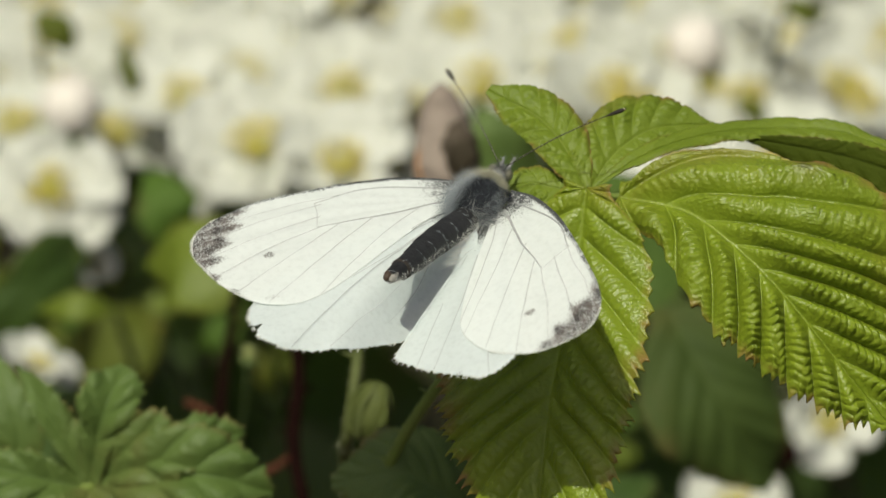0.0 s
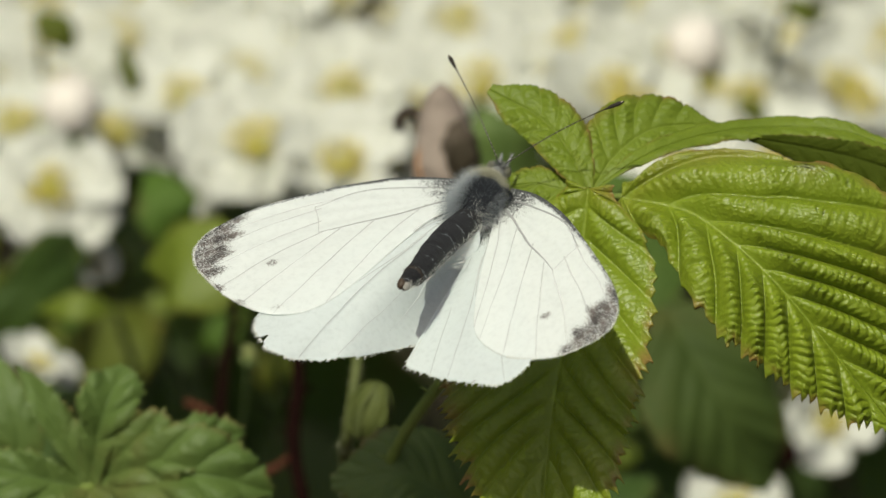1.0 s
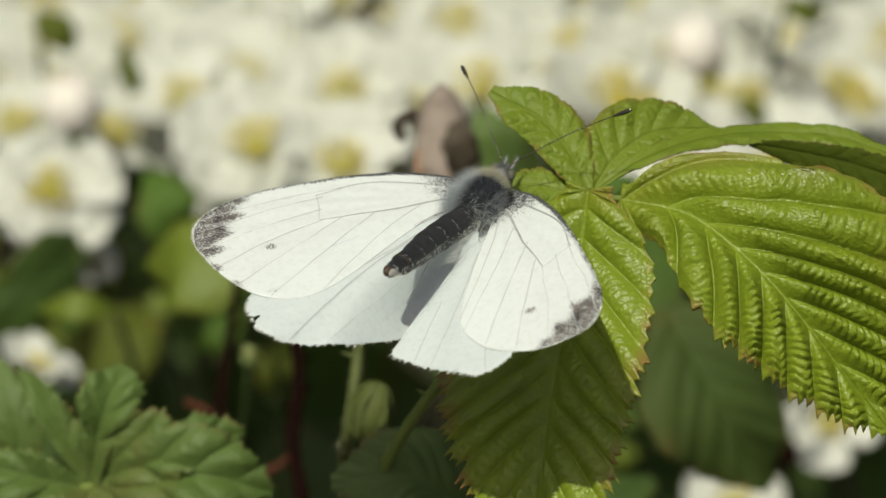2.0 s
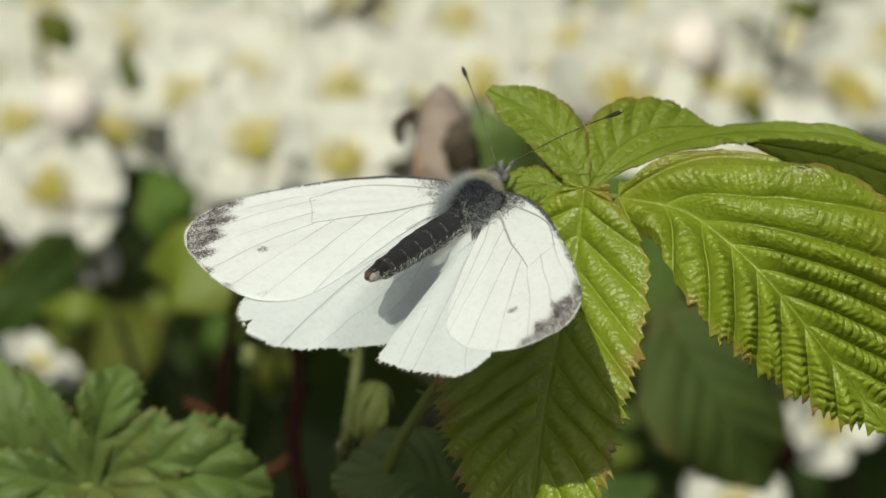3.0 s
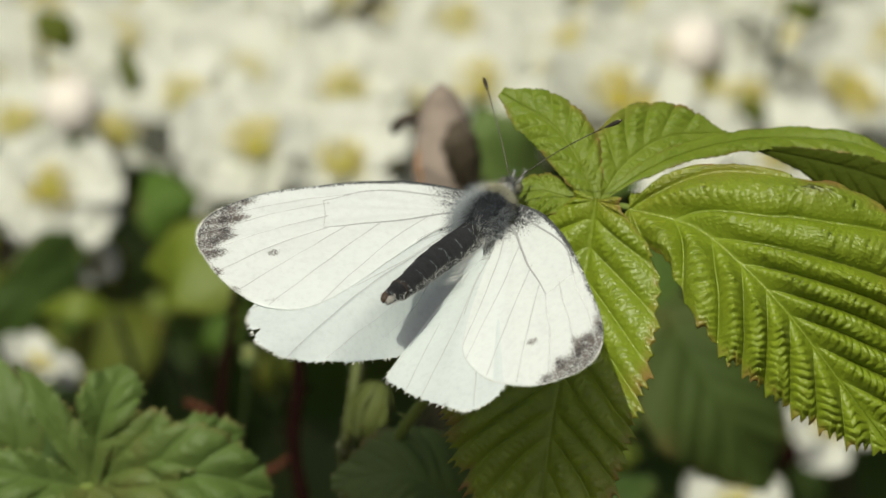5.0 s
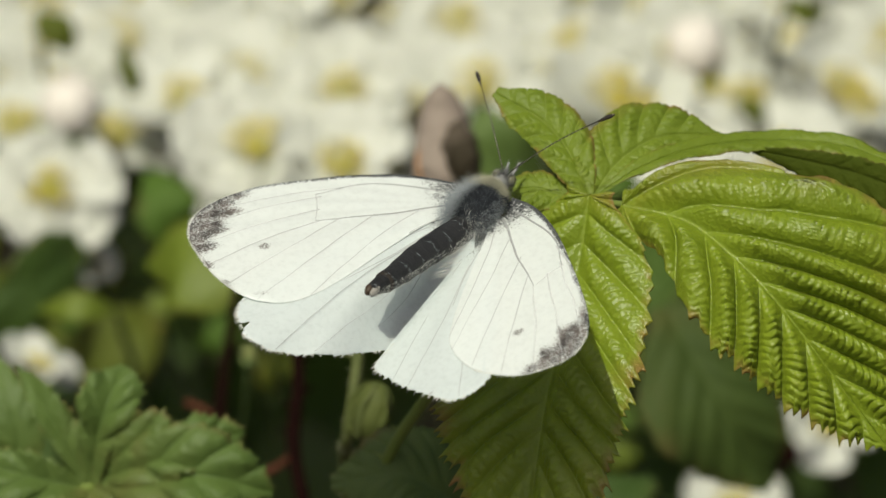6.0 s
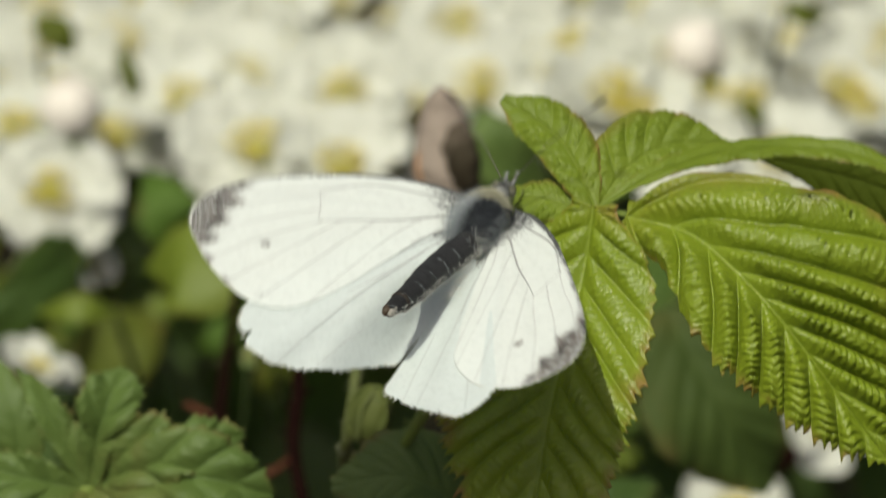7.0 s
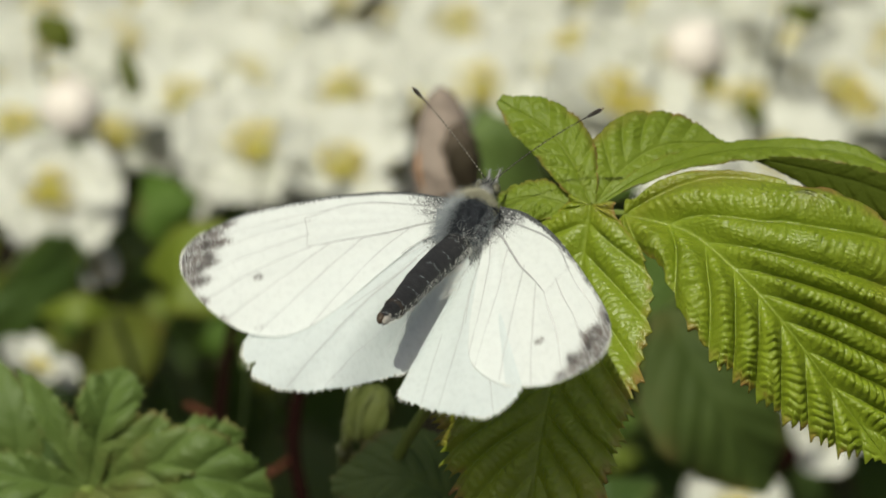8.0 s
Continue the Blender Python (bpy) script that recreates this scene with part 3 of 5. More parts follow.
# ---- the small caterpillar that bends out from behind the withered blossom ----
# its bends: seconds and the line of its back from the head, across and up in mm, all in one depth
CRAWL_DEPTH = 94
CRAWL = [
    (0.0, ((-1.96, 13.13), (-1.11, 13.13), (-0.51, 13.13), (0.51, 13.30), (4.01, 12.62))), (0.1, ((-2.82, 13.73), (-1.96, 13.30), (-1.11, 13.05), (0.51, 13.30), (4.01, 12.62))),
    (0.2, ((-3.75, 14.33), (-3.07, 13.39), (-1.96, 13.05), (0.51, 13.30), (4.01, 12.62))), (0.3, ((-4.26, 14.59), (-3.41, 13.64), (-2.21, 12.87), (0.51, 13.30), (4.01, 12.62))),
    (0.4, ((-4.69, 14.59), (-3.83, 13.39), (-2.56, 12.62), (0.51, 13.30), (4.01, 12.62))), (0.6, ((-5.21, 13.90), (-4.26, 13.05), (-2.64, 12.62), (0.51, 13.30), (4.01, 12.62))),
    (0.8, ((-4.95, 14.75), (-4.26, 13.64), (-2.82, 12.79), (0.51, 13.30), (4.01, 12.62))), (1.0, ((-4.69, 13.05), (-4.78, 13.90), (-3.75, 14.75), (-2.39, 14.24), (0.51, 13.30), (4.01, 12.62))),
    (1.2, ((-4.60, 12.45), (-4.95, 13.48), (-3.93, 14.33), (-2.39, 13.90), (0.51, 13.30), (4.01, 12.62))), (1.7, ((-4.52, 12.02), (-4.95, 13.22), (-3.67, 14.33), (-2.39, 13.98), (0.51, 13.30), (4.01, 12.62))),
    (2.8, ((-4.52, 11.94), (-4.86, 13.30), (-3.67, 14.41), (-2.31, 14.07), (0.51, 13.30), (4.01, 12.62))), (3.1, ((-4.69, 11.51), (-4.69, 13.22), (-3.58, 14.49), (-2.31, 14.15), (0.51, 13.30), (4.01, 12.62))),
    (3.5, ((-5.03, 11.35), (-4.78, 13.30), (-3.67, 14.67), (-2.21, 14.49), (0.51, 13.30), (4.01, 12.62))), (4.0, ((-5.37, 11.35), (-4.78, 13.30), (-3.83, 14.49), (-2.39, 15.10), (0.51, 13.30), (4.01, 12.62))),
    (4.7, ((-5.45, 11.17), (-4.86, 13.22), (-3.83, 14.49), (-2.39, 15.01), (0.51, 13.30), (4.01, 12.62))), (5.2, ((-4.09, 13.73), (-3.24, 14.33), (-2.39, 14.33), (-1.54, 14.07), (0.51, 13.30), (4.01, 12.62))),
    (5.5, ((-1.96, 13.30), (-1.11, 13.30), (-0.51, 13.13), (0.51, 13.30), (4.01, 12.62))), (8.0, ((-1.79, 13.13), (-1.11, 13.13), (-0.51, 13.13), (0.51, 13.30), (4.01, 12.62)))]
CRAWL_BASE = spot(0.5, 13.4, CRAWL_DEPTH)


def caterpillar():
    ob = empty("caterpillar", Matrix.Translation(CRAWL_BASE), "small dark brown caterpillar clinging to the withered blossom", "caterpillar")
    rings = []
    for i in range(10):
        r = 0.00064 * (0.92 if i == 0 else 1.0 if i < 7 else 1.0 - 0.1 * (i - 6))
        v, f = ball_data((0, 0, 0), (r * 0.85, r, r), 9, 12, 0.10)
        rings.append(part("head" if i == 0 else "body_ring", mesh_from("body_ring", v, f, CHITIN if i == 0 else CATERPILLAR), ob, "blackish head" if i == 0 else ""))
    return rings


def crawl_rows(i):
    """Where body ring i lies along the back at each time, and how it is turned."""
    rows = []
    for t, line in CRAWL:
        path = spline([(a, b, 0) for a, b in line], 120)
        left, k = 0.52 * i, 0
        while k < 117 and left > (path[k + 1] - path[k]).length:
            left -= (path[k + 1] - path[k]).length
            k += 1
        p, ahead = path[k], path[k + 2] - path[k]
        turn = Matrix((HEDGE.col[0], HEDGE.col[1], -HEDGE.col[2])).transposed().to_4x4()
        rows.append((t, Matrix.Translation(spot(p.x, p.y, CRAWL_DEPTH) - CRAWL_BASE) @ turn @ Matrix.Rotation(0.5 * math.atan2(ahead.y, abs(ahead.x) + 0.3), 4, "Z")))
    return rows


CATERPILLAR_RINGS = caterpillar()

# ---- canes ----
cane("red_cane", [(-16.5, -7.4, 110), (-15.8, -14.8, 104), (-16.2, -21.4, 100), (-14.6, -31.8, 100), (-14.3, -54.9, 120)], 0.65, 0.9, SHADED_RED_STEM, "dark red bramble cane, shade put into its colour", 6, "bramble canes")
cane("red_cane", [(-24.4, -2.6, 150), (-25.2, -10.6, 140), (-26.0, -18.4, 135), (-26.4, -33.2, 130), (-27.6, -57.2, 140)], 0.55, 0.8, SHADED_RED_STEM, "dark red bramble cane, shade put into its colour", 5, "bramble canes")
cane("red_twig", [(-28.5, -17.0, 112), (-26.2, -18.0, 110), (-25.0, -19.4, 112), (-24.2, -20.4, 114)], 0.45, 0.35, TWIG, "short reddish side twig of the cane")
cane("red_twig", [(-20.1, -24.4, 98), (-17.9, -23.5, 98), (-16.1, -22.0, 101)], 0.55, 0.4, TWIG, "short reddish side twig of the cane")
cane("downy_shoot", [(-7.7, -6.9, 42), (-8.1, -10.6, 42), (-8.5, -13.8, 41), (-9.1, -18.2, 43), (-9.4, -21.9, 52), (-8.3, -46.7, 74)], 0.5, 0.72, HAIR_STEM, "pale green downy shoot with fine prickles", 9, "", 130)
cane("back_cane", [(-95.4, 1.8, 300), (-53.0, 10.1, 320), (-7.7, 10.2, 330), (38.9, 16.9, 340), (105.7, 22.8, 350)], 2.0, 1.6, SHADED_RED_STEM, "long bramble cane arching behind the blossoms", 0, "bramble canes")
cane("back_cane", [(-104.2, 32.8, 360), (-46.5, 36.6, 360), (11.2, 38.8, 365), (60.0, 41.0, 370), (120.1, 43.6, 380)], 2.0, 1.6, SHADED_RED_STEM, "long bramble cane arching behind the blossoms", 0, "bramble canes")
cane("back_cane", [(93.8, -13.4, 270), (58.7, -26.2, 255), (33.8, -39.8, 250), (17.9, -71.0, 260)], 1.8, 1.5, SHADED_RED_STEM, "long bramble cane arching behind the blossoms", 0, "bramble canes")
cane("back_cane", [(-91.1, -13.4, 270), (-60.1, -23.1, 262), (-40.2, -38.1, 262), (-30.6, -72.2, 270)], 1.8, 1.5, SHADED_RED_STEM, "long bramble cane arching behind the blossoms", 0, "bramble canes")


def curled_bud():
    """The young leaf bud still folded beside the downy shoot."""
    base = spot(*(-8.3, -19.1, 41))
    ob = empty("leaf_bud", Matrix.Translation(base), "folded young green leaf bud on a downy shoot", "bud")
    axis = (spot(*(-5.7, -12.0, 39)) - spot(*(-8.0, -19.1, 41))).normalized()
    turn = axis.to_track_quat("Z", "Y").to_matrix()
    mid_ = spot(*(-6.8, -15.3, 40)) - base
    v, f = ball_data((0, 0, 0), (0.00195, 0.0015, 0.0029), 14, 16, 0.10)
    part("bud_core", mesh_from("bud_core", [turn @ q + mid_ for q in v], f, BUD_OLIVE), ob)
    for k in range(5):
        a = k * 1.256 + 0.4
        rim = []
        for i in range(12):
            th = 0.25 + i / 11 * 2.5
            rim.append(turn @ Vector((0.00200 * math.sin(th) * math.cos(a), 0.00148 * math.sin(th) * math.sin(a), -0.0031 * math.cos(th))) + mid_)
        part("bud_scale", mesh_from("bud_scale", *tube_data(rim, [0.00012 + 0.0004 * math.sin(0.2 + i / 11 * 2.8) for i in range(12)], 7, 0.5), HAIR_STEM if k % 2 else BUD_OLIVE), ob)


curled_bud()


# ---- other leaves ----
def single_leaf(label, mid, left, right, material_, up=CAMERA_SIDE, stalk=None, name="bramble_leaf", **kw):
    pts = [spot(*p) for p in mid]
    ob = empty(name, Matrix.Translation(pts[0]), label, "leaf", "hedge leaves")
    b = part("blade", leaf_blade("blade", pts, left, right, up, material_, pts[0], **kw), ob)
    thicken(b)
    end = spot(*stalk) if stalk else pts[0] - (pts[1] - pts[0]) * 0.8 + heading(0, -0.5, 0.8) * 0.03
    path = spline([Vector(), (end - pts[0]) * 0.5 + heading(0, 0.3, 0) * 0.001, end - pts[0]], 10)
    part("petiole", mesh_from("petiole", *tube_data(path, [0.0004 + 0.0002 * i / 9 for i in range(10)], 7), DARK_STEM), ob)
    return ob


LOW = dict(n_along=90, n_side=12, relief=0.15, rungs=0.0, veins=8)
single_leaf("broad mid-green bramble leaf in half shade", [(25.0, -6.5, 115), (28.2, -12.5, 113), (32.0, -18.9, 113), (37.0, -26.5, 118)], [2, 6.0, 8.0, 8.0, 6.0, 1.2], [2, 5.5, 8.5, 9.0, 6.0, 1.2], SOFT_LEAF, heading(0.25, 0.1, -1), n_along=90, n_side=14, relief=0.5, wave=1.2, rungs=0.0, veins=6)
single_leaf("dark shaded leaf low in the hedge", [(24.5, -27.2, 135), (20.0, -29.2, 132), (15.5, -29.6, 132), (10.5, -31.0, 134)], [1, 3.4, 4.0, 3.0, 0.4], [1, 3.2, 4.0, 3.0, 0.4], HEDGE_LEAF, **LOW)
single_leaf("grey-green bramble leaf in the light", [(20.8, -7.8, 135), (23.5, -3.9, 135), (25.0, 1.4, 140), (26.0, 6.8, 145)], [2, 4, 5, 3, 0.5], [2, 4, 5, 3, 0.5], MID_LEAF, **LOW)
single_leaf("yellow-green young leaf turned to the light", [(-23.8, -2.7, 160), (-28.0, -2.0, 160), (-32.3, -0.6, 162), (-36.9, -2.0, 168)], [2, 6, 7, 5, 0.5], [2, 5, 6, 4, 0.5], PALE_LEAF, **LOW)
single_leaf("small green leaf behind the axil of the spray", [(16.6, 6.6, 150), (19.0, 7.4, 149), (21.5, 8.0, 149), (24.0, 8.4, 151)], [0.6, 1.3, 1.5, 1.1, 0.2], [0.6, 1.4, 1.6, 1.2, 0.2], GREEN_LEAF, n_along=60, n_side=10, veins=5)
single_leaf("small yellow-green leaf in the hedge", [(-41.3, -7.7, 175), (-44.2, -7.2, 172), (-47.4, -7.2, 172), (-51.3, -7.8, 176)], [0.5, 1.6, 2.0, 1.4, 0.2], [0.5, 1.6, 2.0, 1.4, 0.2], PALE_LEAF, **LOW)
single_leaf("olive green leaf hanging in the hedge", [(-39.0, -9.1, 215), (-42.6, -11.7, 212), (-46.4, -14.3, 212), (-51.2, -17.4, 214)], [2, 5, 6.5, 5.5, 0.8], [2, 5, 6, 5, 0.8], OLIVE_LEAF, **LOW)
single_leaf("dark green bramble leaf below the blossoms", [(-48.5, 0.8, 205), (-51.8, -2.9, 200), (-55.3, -7.4, 198), (-61.5, -11.9, 200)], [2, 5, 6, 5, 0.6], [2, 5, 5.5, 4, 0.6], HEDGE_LEAF, heading(0.6, -0.2, -1), wave=0.8, **LOW)
single_leaf("mid-green bramble leaf behind the wing", [(-34.8, 0.8, 215), (-36.4, 3.9, 210), (-37.9, 7.7, 210), (-40.1, 10.8, 214)], [2, 4, 4.5, 3, 0.5], [2, 4, 4.5, 3, 0.5], GREEN_LEAF, **LOW)
for mid, wid in (([(-58.5, 34.5, 252), (-56.5, 32.5, 250), (-54.5, 30.5, 250), (-53.0, 28.6, 252)], 2.4), ([(-46.6, 30.0, 256), (-45.8, 27.0, 254), (-45.0, 24.0, 254), (-44.6, 20.4, 256)], 1.5),
                 ([(50.0, 36.5, 256), (51.6, 35.0, 255), (53.4, 34.0, 255), (56.0, 34.2, 256)], 1.7), ([(44.4, 22.6, 262), (45.2, 21.2, 261), (46.2, 19.6, 261), (47.0, 17.5, 262)], 1.6)):
    single_leaf("small dark olive leaf among the blossoms", mid, [0.4, wid, wid * 1.1, wid * 0.8, 0.2], [0.4, wid, wid, wid * 0.8, 0.2], OLIVE_LEAF, heading(0.5, -0.3, -0.8), **LOW)
single_leaf("dark green bramble leaf beside the withered blossom", [(13.3, 8.4, 205), (9.4, 12.0, 200), (6.4, 15.7, 198), (4.2, 18.7, 200)], [2, 5, 5, 3, 0.5], [2, 5, 5, 3, 0.5], OLD_LEAF, wave=0.7, **LOW)
single_leaf("shaded dark green bramble leaf low in the hedge", [(4.5, -25.6, 34), (-0.2, -22.3, 30), (-4.3, -20.5, 29), (-10.3, -21.6, 31)], [2, 5, 6, 4.5, 0.6], [2.0, 4.2, 5.0, 4.2, 0.8], OLD_LEAF, veins=8, relief=0.2, n_along=110, n_side=16)


# small leaves of all greens deeper between the canes
deep = random.Random(31)
for n in range(22):
    u, v, w = deep.uniform(-66, -22) if n < 16 else deep.uniform(2, 46), deep.uniform(-17, 1) if n < 16 else deep.uniform(-36, -10), deep.uniform(222, 262)
    turn, size = deep.uniform(0, 6.283), deep.uniform(3.2, 6.0)
    du, dv = math.cos(turn) * size, math.sin(turn) * size * 0.7
    wid = size * deep.uniform(0.42, 0.6)
    single_leaf("small leaf deep between the canes", [(u - du, v - dv, w + 2), (u - du * 0.3, v - dv * 0.3, w), (u + du * 0.4, v + dv * 0.4, w), (u + du, v + dv, w + 3)], [0.5, wid, wid, wid * 0.7, 0.2], [0.5, wid, wid, wid * 0.7, 0.2],
                deep.choice((GREEN_LEAF, OLIVE_LEAF, OLIVE_LEAF, SOFT_LEAF, PALE_LEAF, GREEN_LEAF)), heading(deep.uniform(-0.5, 0.5), deep.uniform(-0.2, 0.6), -1), **LOW)


def lobed_leaf():
    """The deeply cut leaf in the lower corner; lobes spread from one point."""
    c = spot(*(-33.6, -22.1, 42))
    ob = empty("lobed_leaf", Matrix.Translation(c), "deeply lobed mid-green leaf with a brown-tinged edge", "leaf")

    def lobe(mid, l, r, sd):
        blade = leaf_blade("lobe", [spot(*p) for p in mid], l, r, CAMERA_SIDE, OLD_LEAF, c, veins=4, fold=0.50, curl=0.34, relief=0.85, rungs=0.16, shear=1.1, teeth=0.7, n_along=130, n_side=20, wave=0.45, seed=sd)
        thicken(part("lobe", blade, ob))

    def at(x, y, w):
        return x * (1 + w / 356.8), y * (1 + w / 356.8), w

    # the upright lobe, the one beside it, the two broad ones, and those that run out below
    lobe((at(-29.8, -19.7, 42), at(-29.3, -16.0, 40), at(-28.4, -12.9, 39), at(-27.1, -9.8, 41)), [0.8, 1.4, 2.2, 2.8, 2.5, 0.5], [0.8, 1.4, 2.2, 3.3, 3.0, 0.7], 1)
    lobe((at(-30.2, -19.6, 42), at(-32.2, -16.0, 41), at(-34.2, -12.6, 41), at(-36.0, -9.8, 43)), [0.7, 1.1, 1.3, 1.3, 0.9, 0.1], [0.8, 1.9, 2.1, 1.7, 0.9, 0.1], 2)
    lobe((at(-29.1, -19.5, 42), at(-25.5, -17.7, 39), at(-21.5, -16.8, 38), at(-16.8, -15.5, 40)), [0.8, 1.9, 3.0, 3.8, 4.2, 2.4, 2.9, 2.4, 0.4], [0.8, 2.2, 2.9, 3.2, 3.1, 2.6, 2.6, 1.6, 0.3], 3)
    lobe((at(-29.1, -19.9, 42), at(-24.1, -19.2, 38.0), at(-19.3, -19.3, 36.5), at(-14.4, -20.6, 38.5)), [0.8, 3.0, 4.3, 4.7, 4.3, 2.9, 0.3], [0.8, 3.0, 4.2, 4.2, 2.6, 0.3], 4)
    lobe((at(-30.4, -20.1, 42), at(-33.2, -19.6, 41), at(-36.5, -18.8, 40.5), at(-41.0, -17.6, 42)), [0.8, 3.2, 4.2, 4.0, 2.8, 0.4], [0.6, 1.4, 2.0, 2.2, 1.8, 0.4], 5)
    lobe((at(-29.9, -20.3, 42), at(-30.3, -23.0, 40), at(-30.8, -26.0, 40), at(-32.0, -30.0, 42)), [0.8, 3.2, 4.2, 4, 2.8, 0.4], [0.8, 3, 4.2, 4, 2.8, 0.4], 6)
    path = spline([Vector(), spot(*(-34.6, -29.0, 60)) - c, spot(*(-36.5, -50.6, 110)) - c], 12)
    part("petiole", mesh_from("petiole", *tube_data(path, [0.0009] * 12, 8), STEM), ob)


lobed_leaf()
lf = [(-41.2, -22.5, 52), (-40.9, -18.2, 50), (-42.2, -13.8, 50), (-44.8, -9.2, 53)]
single_leaf("mid-green leaf lobe reaching up at the corner", lf, [2, 4, 4.5, 3, 0.4], [1.2, 2.2, 2.4, 1.6, 0.3], OLD_LEAF, veins=6, relief=0.15, rungs=0.05, n_along=90, n_side=14)


# ---- the spray that bears the butterfly ----
NODE = spot(*(12.3, 5.2, 3))


def spray():
    ob = empty("bramble_spray", Matrix.Translation(NODE), "fresh yellow-green bramble leaf with quilted toothed leaflets", "leaf")

    def leaflet(mid, l, r, up, nv, fold, curl, rel, slant, saw, fine, sd, slant_left=None, cross=0.46):
        blade = leaf_blade("leaflet", [spot(*p) for p in mid], l, r, up, LEAF if fine > 40 else MATT_LEAF, NODE, veins=nv, fold=fold, curl=curl, relief=rel, n_along=320 if fine > 40 else 180, n_side=fine, seed=sd,
                           shear=slant, shear_left=slant_left, teeth=saw, rungs=cross if fine > 40 else 0.2, back=-0.35 if fine > 40 else 0.0, pitch=1.45)
        thicken(part("leaflet", blade, ob))

    # the broad leaflet turned to the light
    leaflet(((15.1, 4.5, 3), (20.5, 3.3, 0.5), (24.4, 0.5, -2), (27.6, -2.6, -3), (30.6, -6.1, -3), (34.2, -10.6, -2.5), (38.3, -15.6, -2)),
            [1.4, 5.5, 8.8, 11.0, 12.3, 12.8, 11.6, 8.0, 0.1], [1.6, 3.4, 5.0, 6.2, 6.5, 5.9, 5.0, 3.2, 0.1], heading(-0.1, 0.40, -1), 9, 0.10, 0.18, 1.3, 1.4, 1.1, 76, 1, 1.75)
    # the drooping leaflet under the butterfly
    leaflet(((12.2, 5.2, 2.3), (11.6, -0.3, 2.6), (10.4, -6.1, 0.8), (9.1, -12.2, -1.5), (8.4, -18.0, -2.5), (7.4, -28.5, -3.4)),
            [2.2, 5.6, 7.0, 7.4, 7.6, 7.2, 6.8, 5.8, 0.1], [2.0, 5.6, 8.0, 9.6, 10.2, 10.0, 9.0, 6.0, 0.1], heading(-0.40, 0.3, -1), 11, 0.08, 0.12, 0.6, 1.1, 1.2, 56, 4, cross=0.20)
    # the small one that points away to the far side
    leaflet(((12.3, 5.0, 3.2), (10.7, 8.5, 5), (8.3, 11.4, 7), (4.0, 13.9, 9)),
            [0.5, 1.9, 2.4, 2.5, 2.3, 0.5], [0.5, 1.5, 2.5, 2.7, 2.3, 0.5], heading(0.0, 0.5, -1), 8, 0.30, 0.3, 0.40, 0.8, 0.2, 36, 7)
    # the short broad one standing beside it
    leaflet(((12.5, 4.9, 3.3), (14.6, 8.0, 5.2), (18.1, 10.4, 7.2), (23.6, 11.0, 9.2)),
            [1.0, 3.5, 3.9, 4.2, 2.9, 0.1], [0.2, 0.7, 1.4, 1.5, 0.9, 0.1], heading(0.0, 0.6, -1), 8, 0.12, 0.15, 0.40, 0.7, 0.2, 36, 10)
    # the long one arching off behind
    leaflet(((12.7, 5.1, 3.4), (15.8, 7.3, 4.2), (19.6, 9.1, 6), (24.6, 10.3, 8.6), (29.8, 10.6, 10), (35.2, 10.1, 9.5), (42.0, 7.4, 9)),
            [0.3, 0.5, 0.9, 1.1, 1.1, 1.1, 1.2, 1.2, 0.9, 0.1], [0.2, 0.4, 0.8, 1.1, 1.3, 1.5, 1.6, 1.6, 1.2, 0.1], heading(0.0, 0.8, -0.8), 13, 0.3, 0.3, 0.3, 1.1, 0.3, 30, 13)
    # the one lying under the butterfly's head
    leaflet(((12.3, 4.9, 3.8), (9.7, 5.3, 4.2), (7.1, 5.7, 4.8), (3.2, 4.7, 6)),
            [0.5, 1.4, 1.9, 2.4, 1.8, 0.1], [0.8, 1.3, 1.6, 1.8, 1.4, 0.1], heading(0.0, 0.6, -1), 8, 0.1, 0.2, 0.25, 0.8, 0.3, 30, 16)
    # far half of the arching leaflet, folded down, its shade put into the colour
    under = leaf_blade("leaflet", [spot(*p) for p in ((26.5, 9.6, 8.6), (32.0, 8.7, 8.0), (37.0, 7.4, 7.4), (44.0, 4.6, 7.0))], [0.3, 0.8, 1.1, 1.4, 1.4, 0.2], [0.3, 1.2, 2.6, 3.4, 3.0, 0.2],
                       heading(0.2, -0.25, -0.9), SHADED_FOLD_LEAF, NODE, veins=9, relief=0.3, n_along=120, n_side=18, seed=21)
    thicken(part("leaflet", under, ob, "dark green underside of a folded leaflet, shade in its colour"))
    path = spline([spot(*p) - NODE for p in ((15.8, 4.5, 3.4), (14.1, 4.6, 5), (12.4, 4.9, 5))], 10)
    part("stalklet", mesh_from("stalklet", *tube_data(path, [0.0003] * 10, 8), STEM), ob, "short green stalk of the broad leaflet")
    path = spline([spot(*p) - NODE for p in ((12.4, 5.3, 3.6), (9.8, 1.0, 8), (4.7, -5.9, 12), (0.3, -11.2, 16), (-4.3, -18.5, 28), (-7.7, -27.6, 40))], 30)
    part("petiole", mesh_from("petiole", *tube_data(path, [0.00042 + 0.0002 * i / 29 for i in range(30)], 9), STEM), ob)
    for k in (16, 19, 22, 24):
        a = path[k]
        d = heading(-0.8, 0.5, -0.4)
        part("prickle", mesh_from("prickle", *spike_data(a + d * 0.0005, a + d * 0.0016, 0.00025), STEM), ob)
    return ob


SPRAY = spray()


# ---- the butterfly ----
def mm(x, y, z):
    return Vector((x, y, z)) * 0.001


def smooth(x):
    x = max(0.0, min(1.0, x))
    return x * x * (3 - 2 * x)


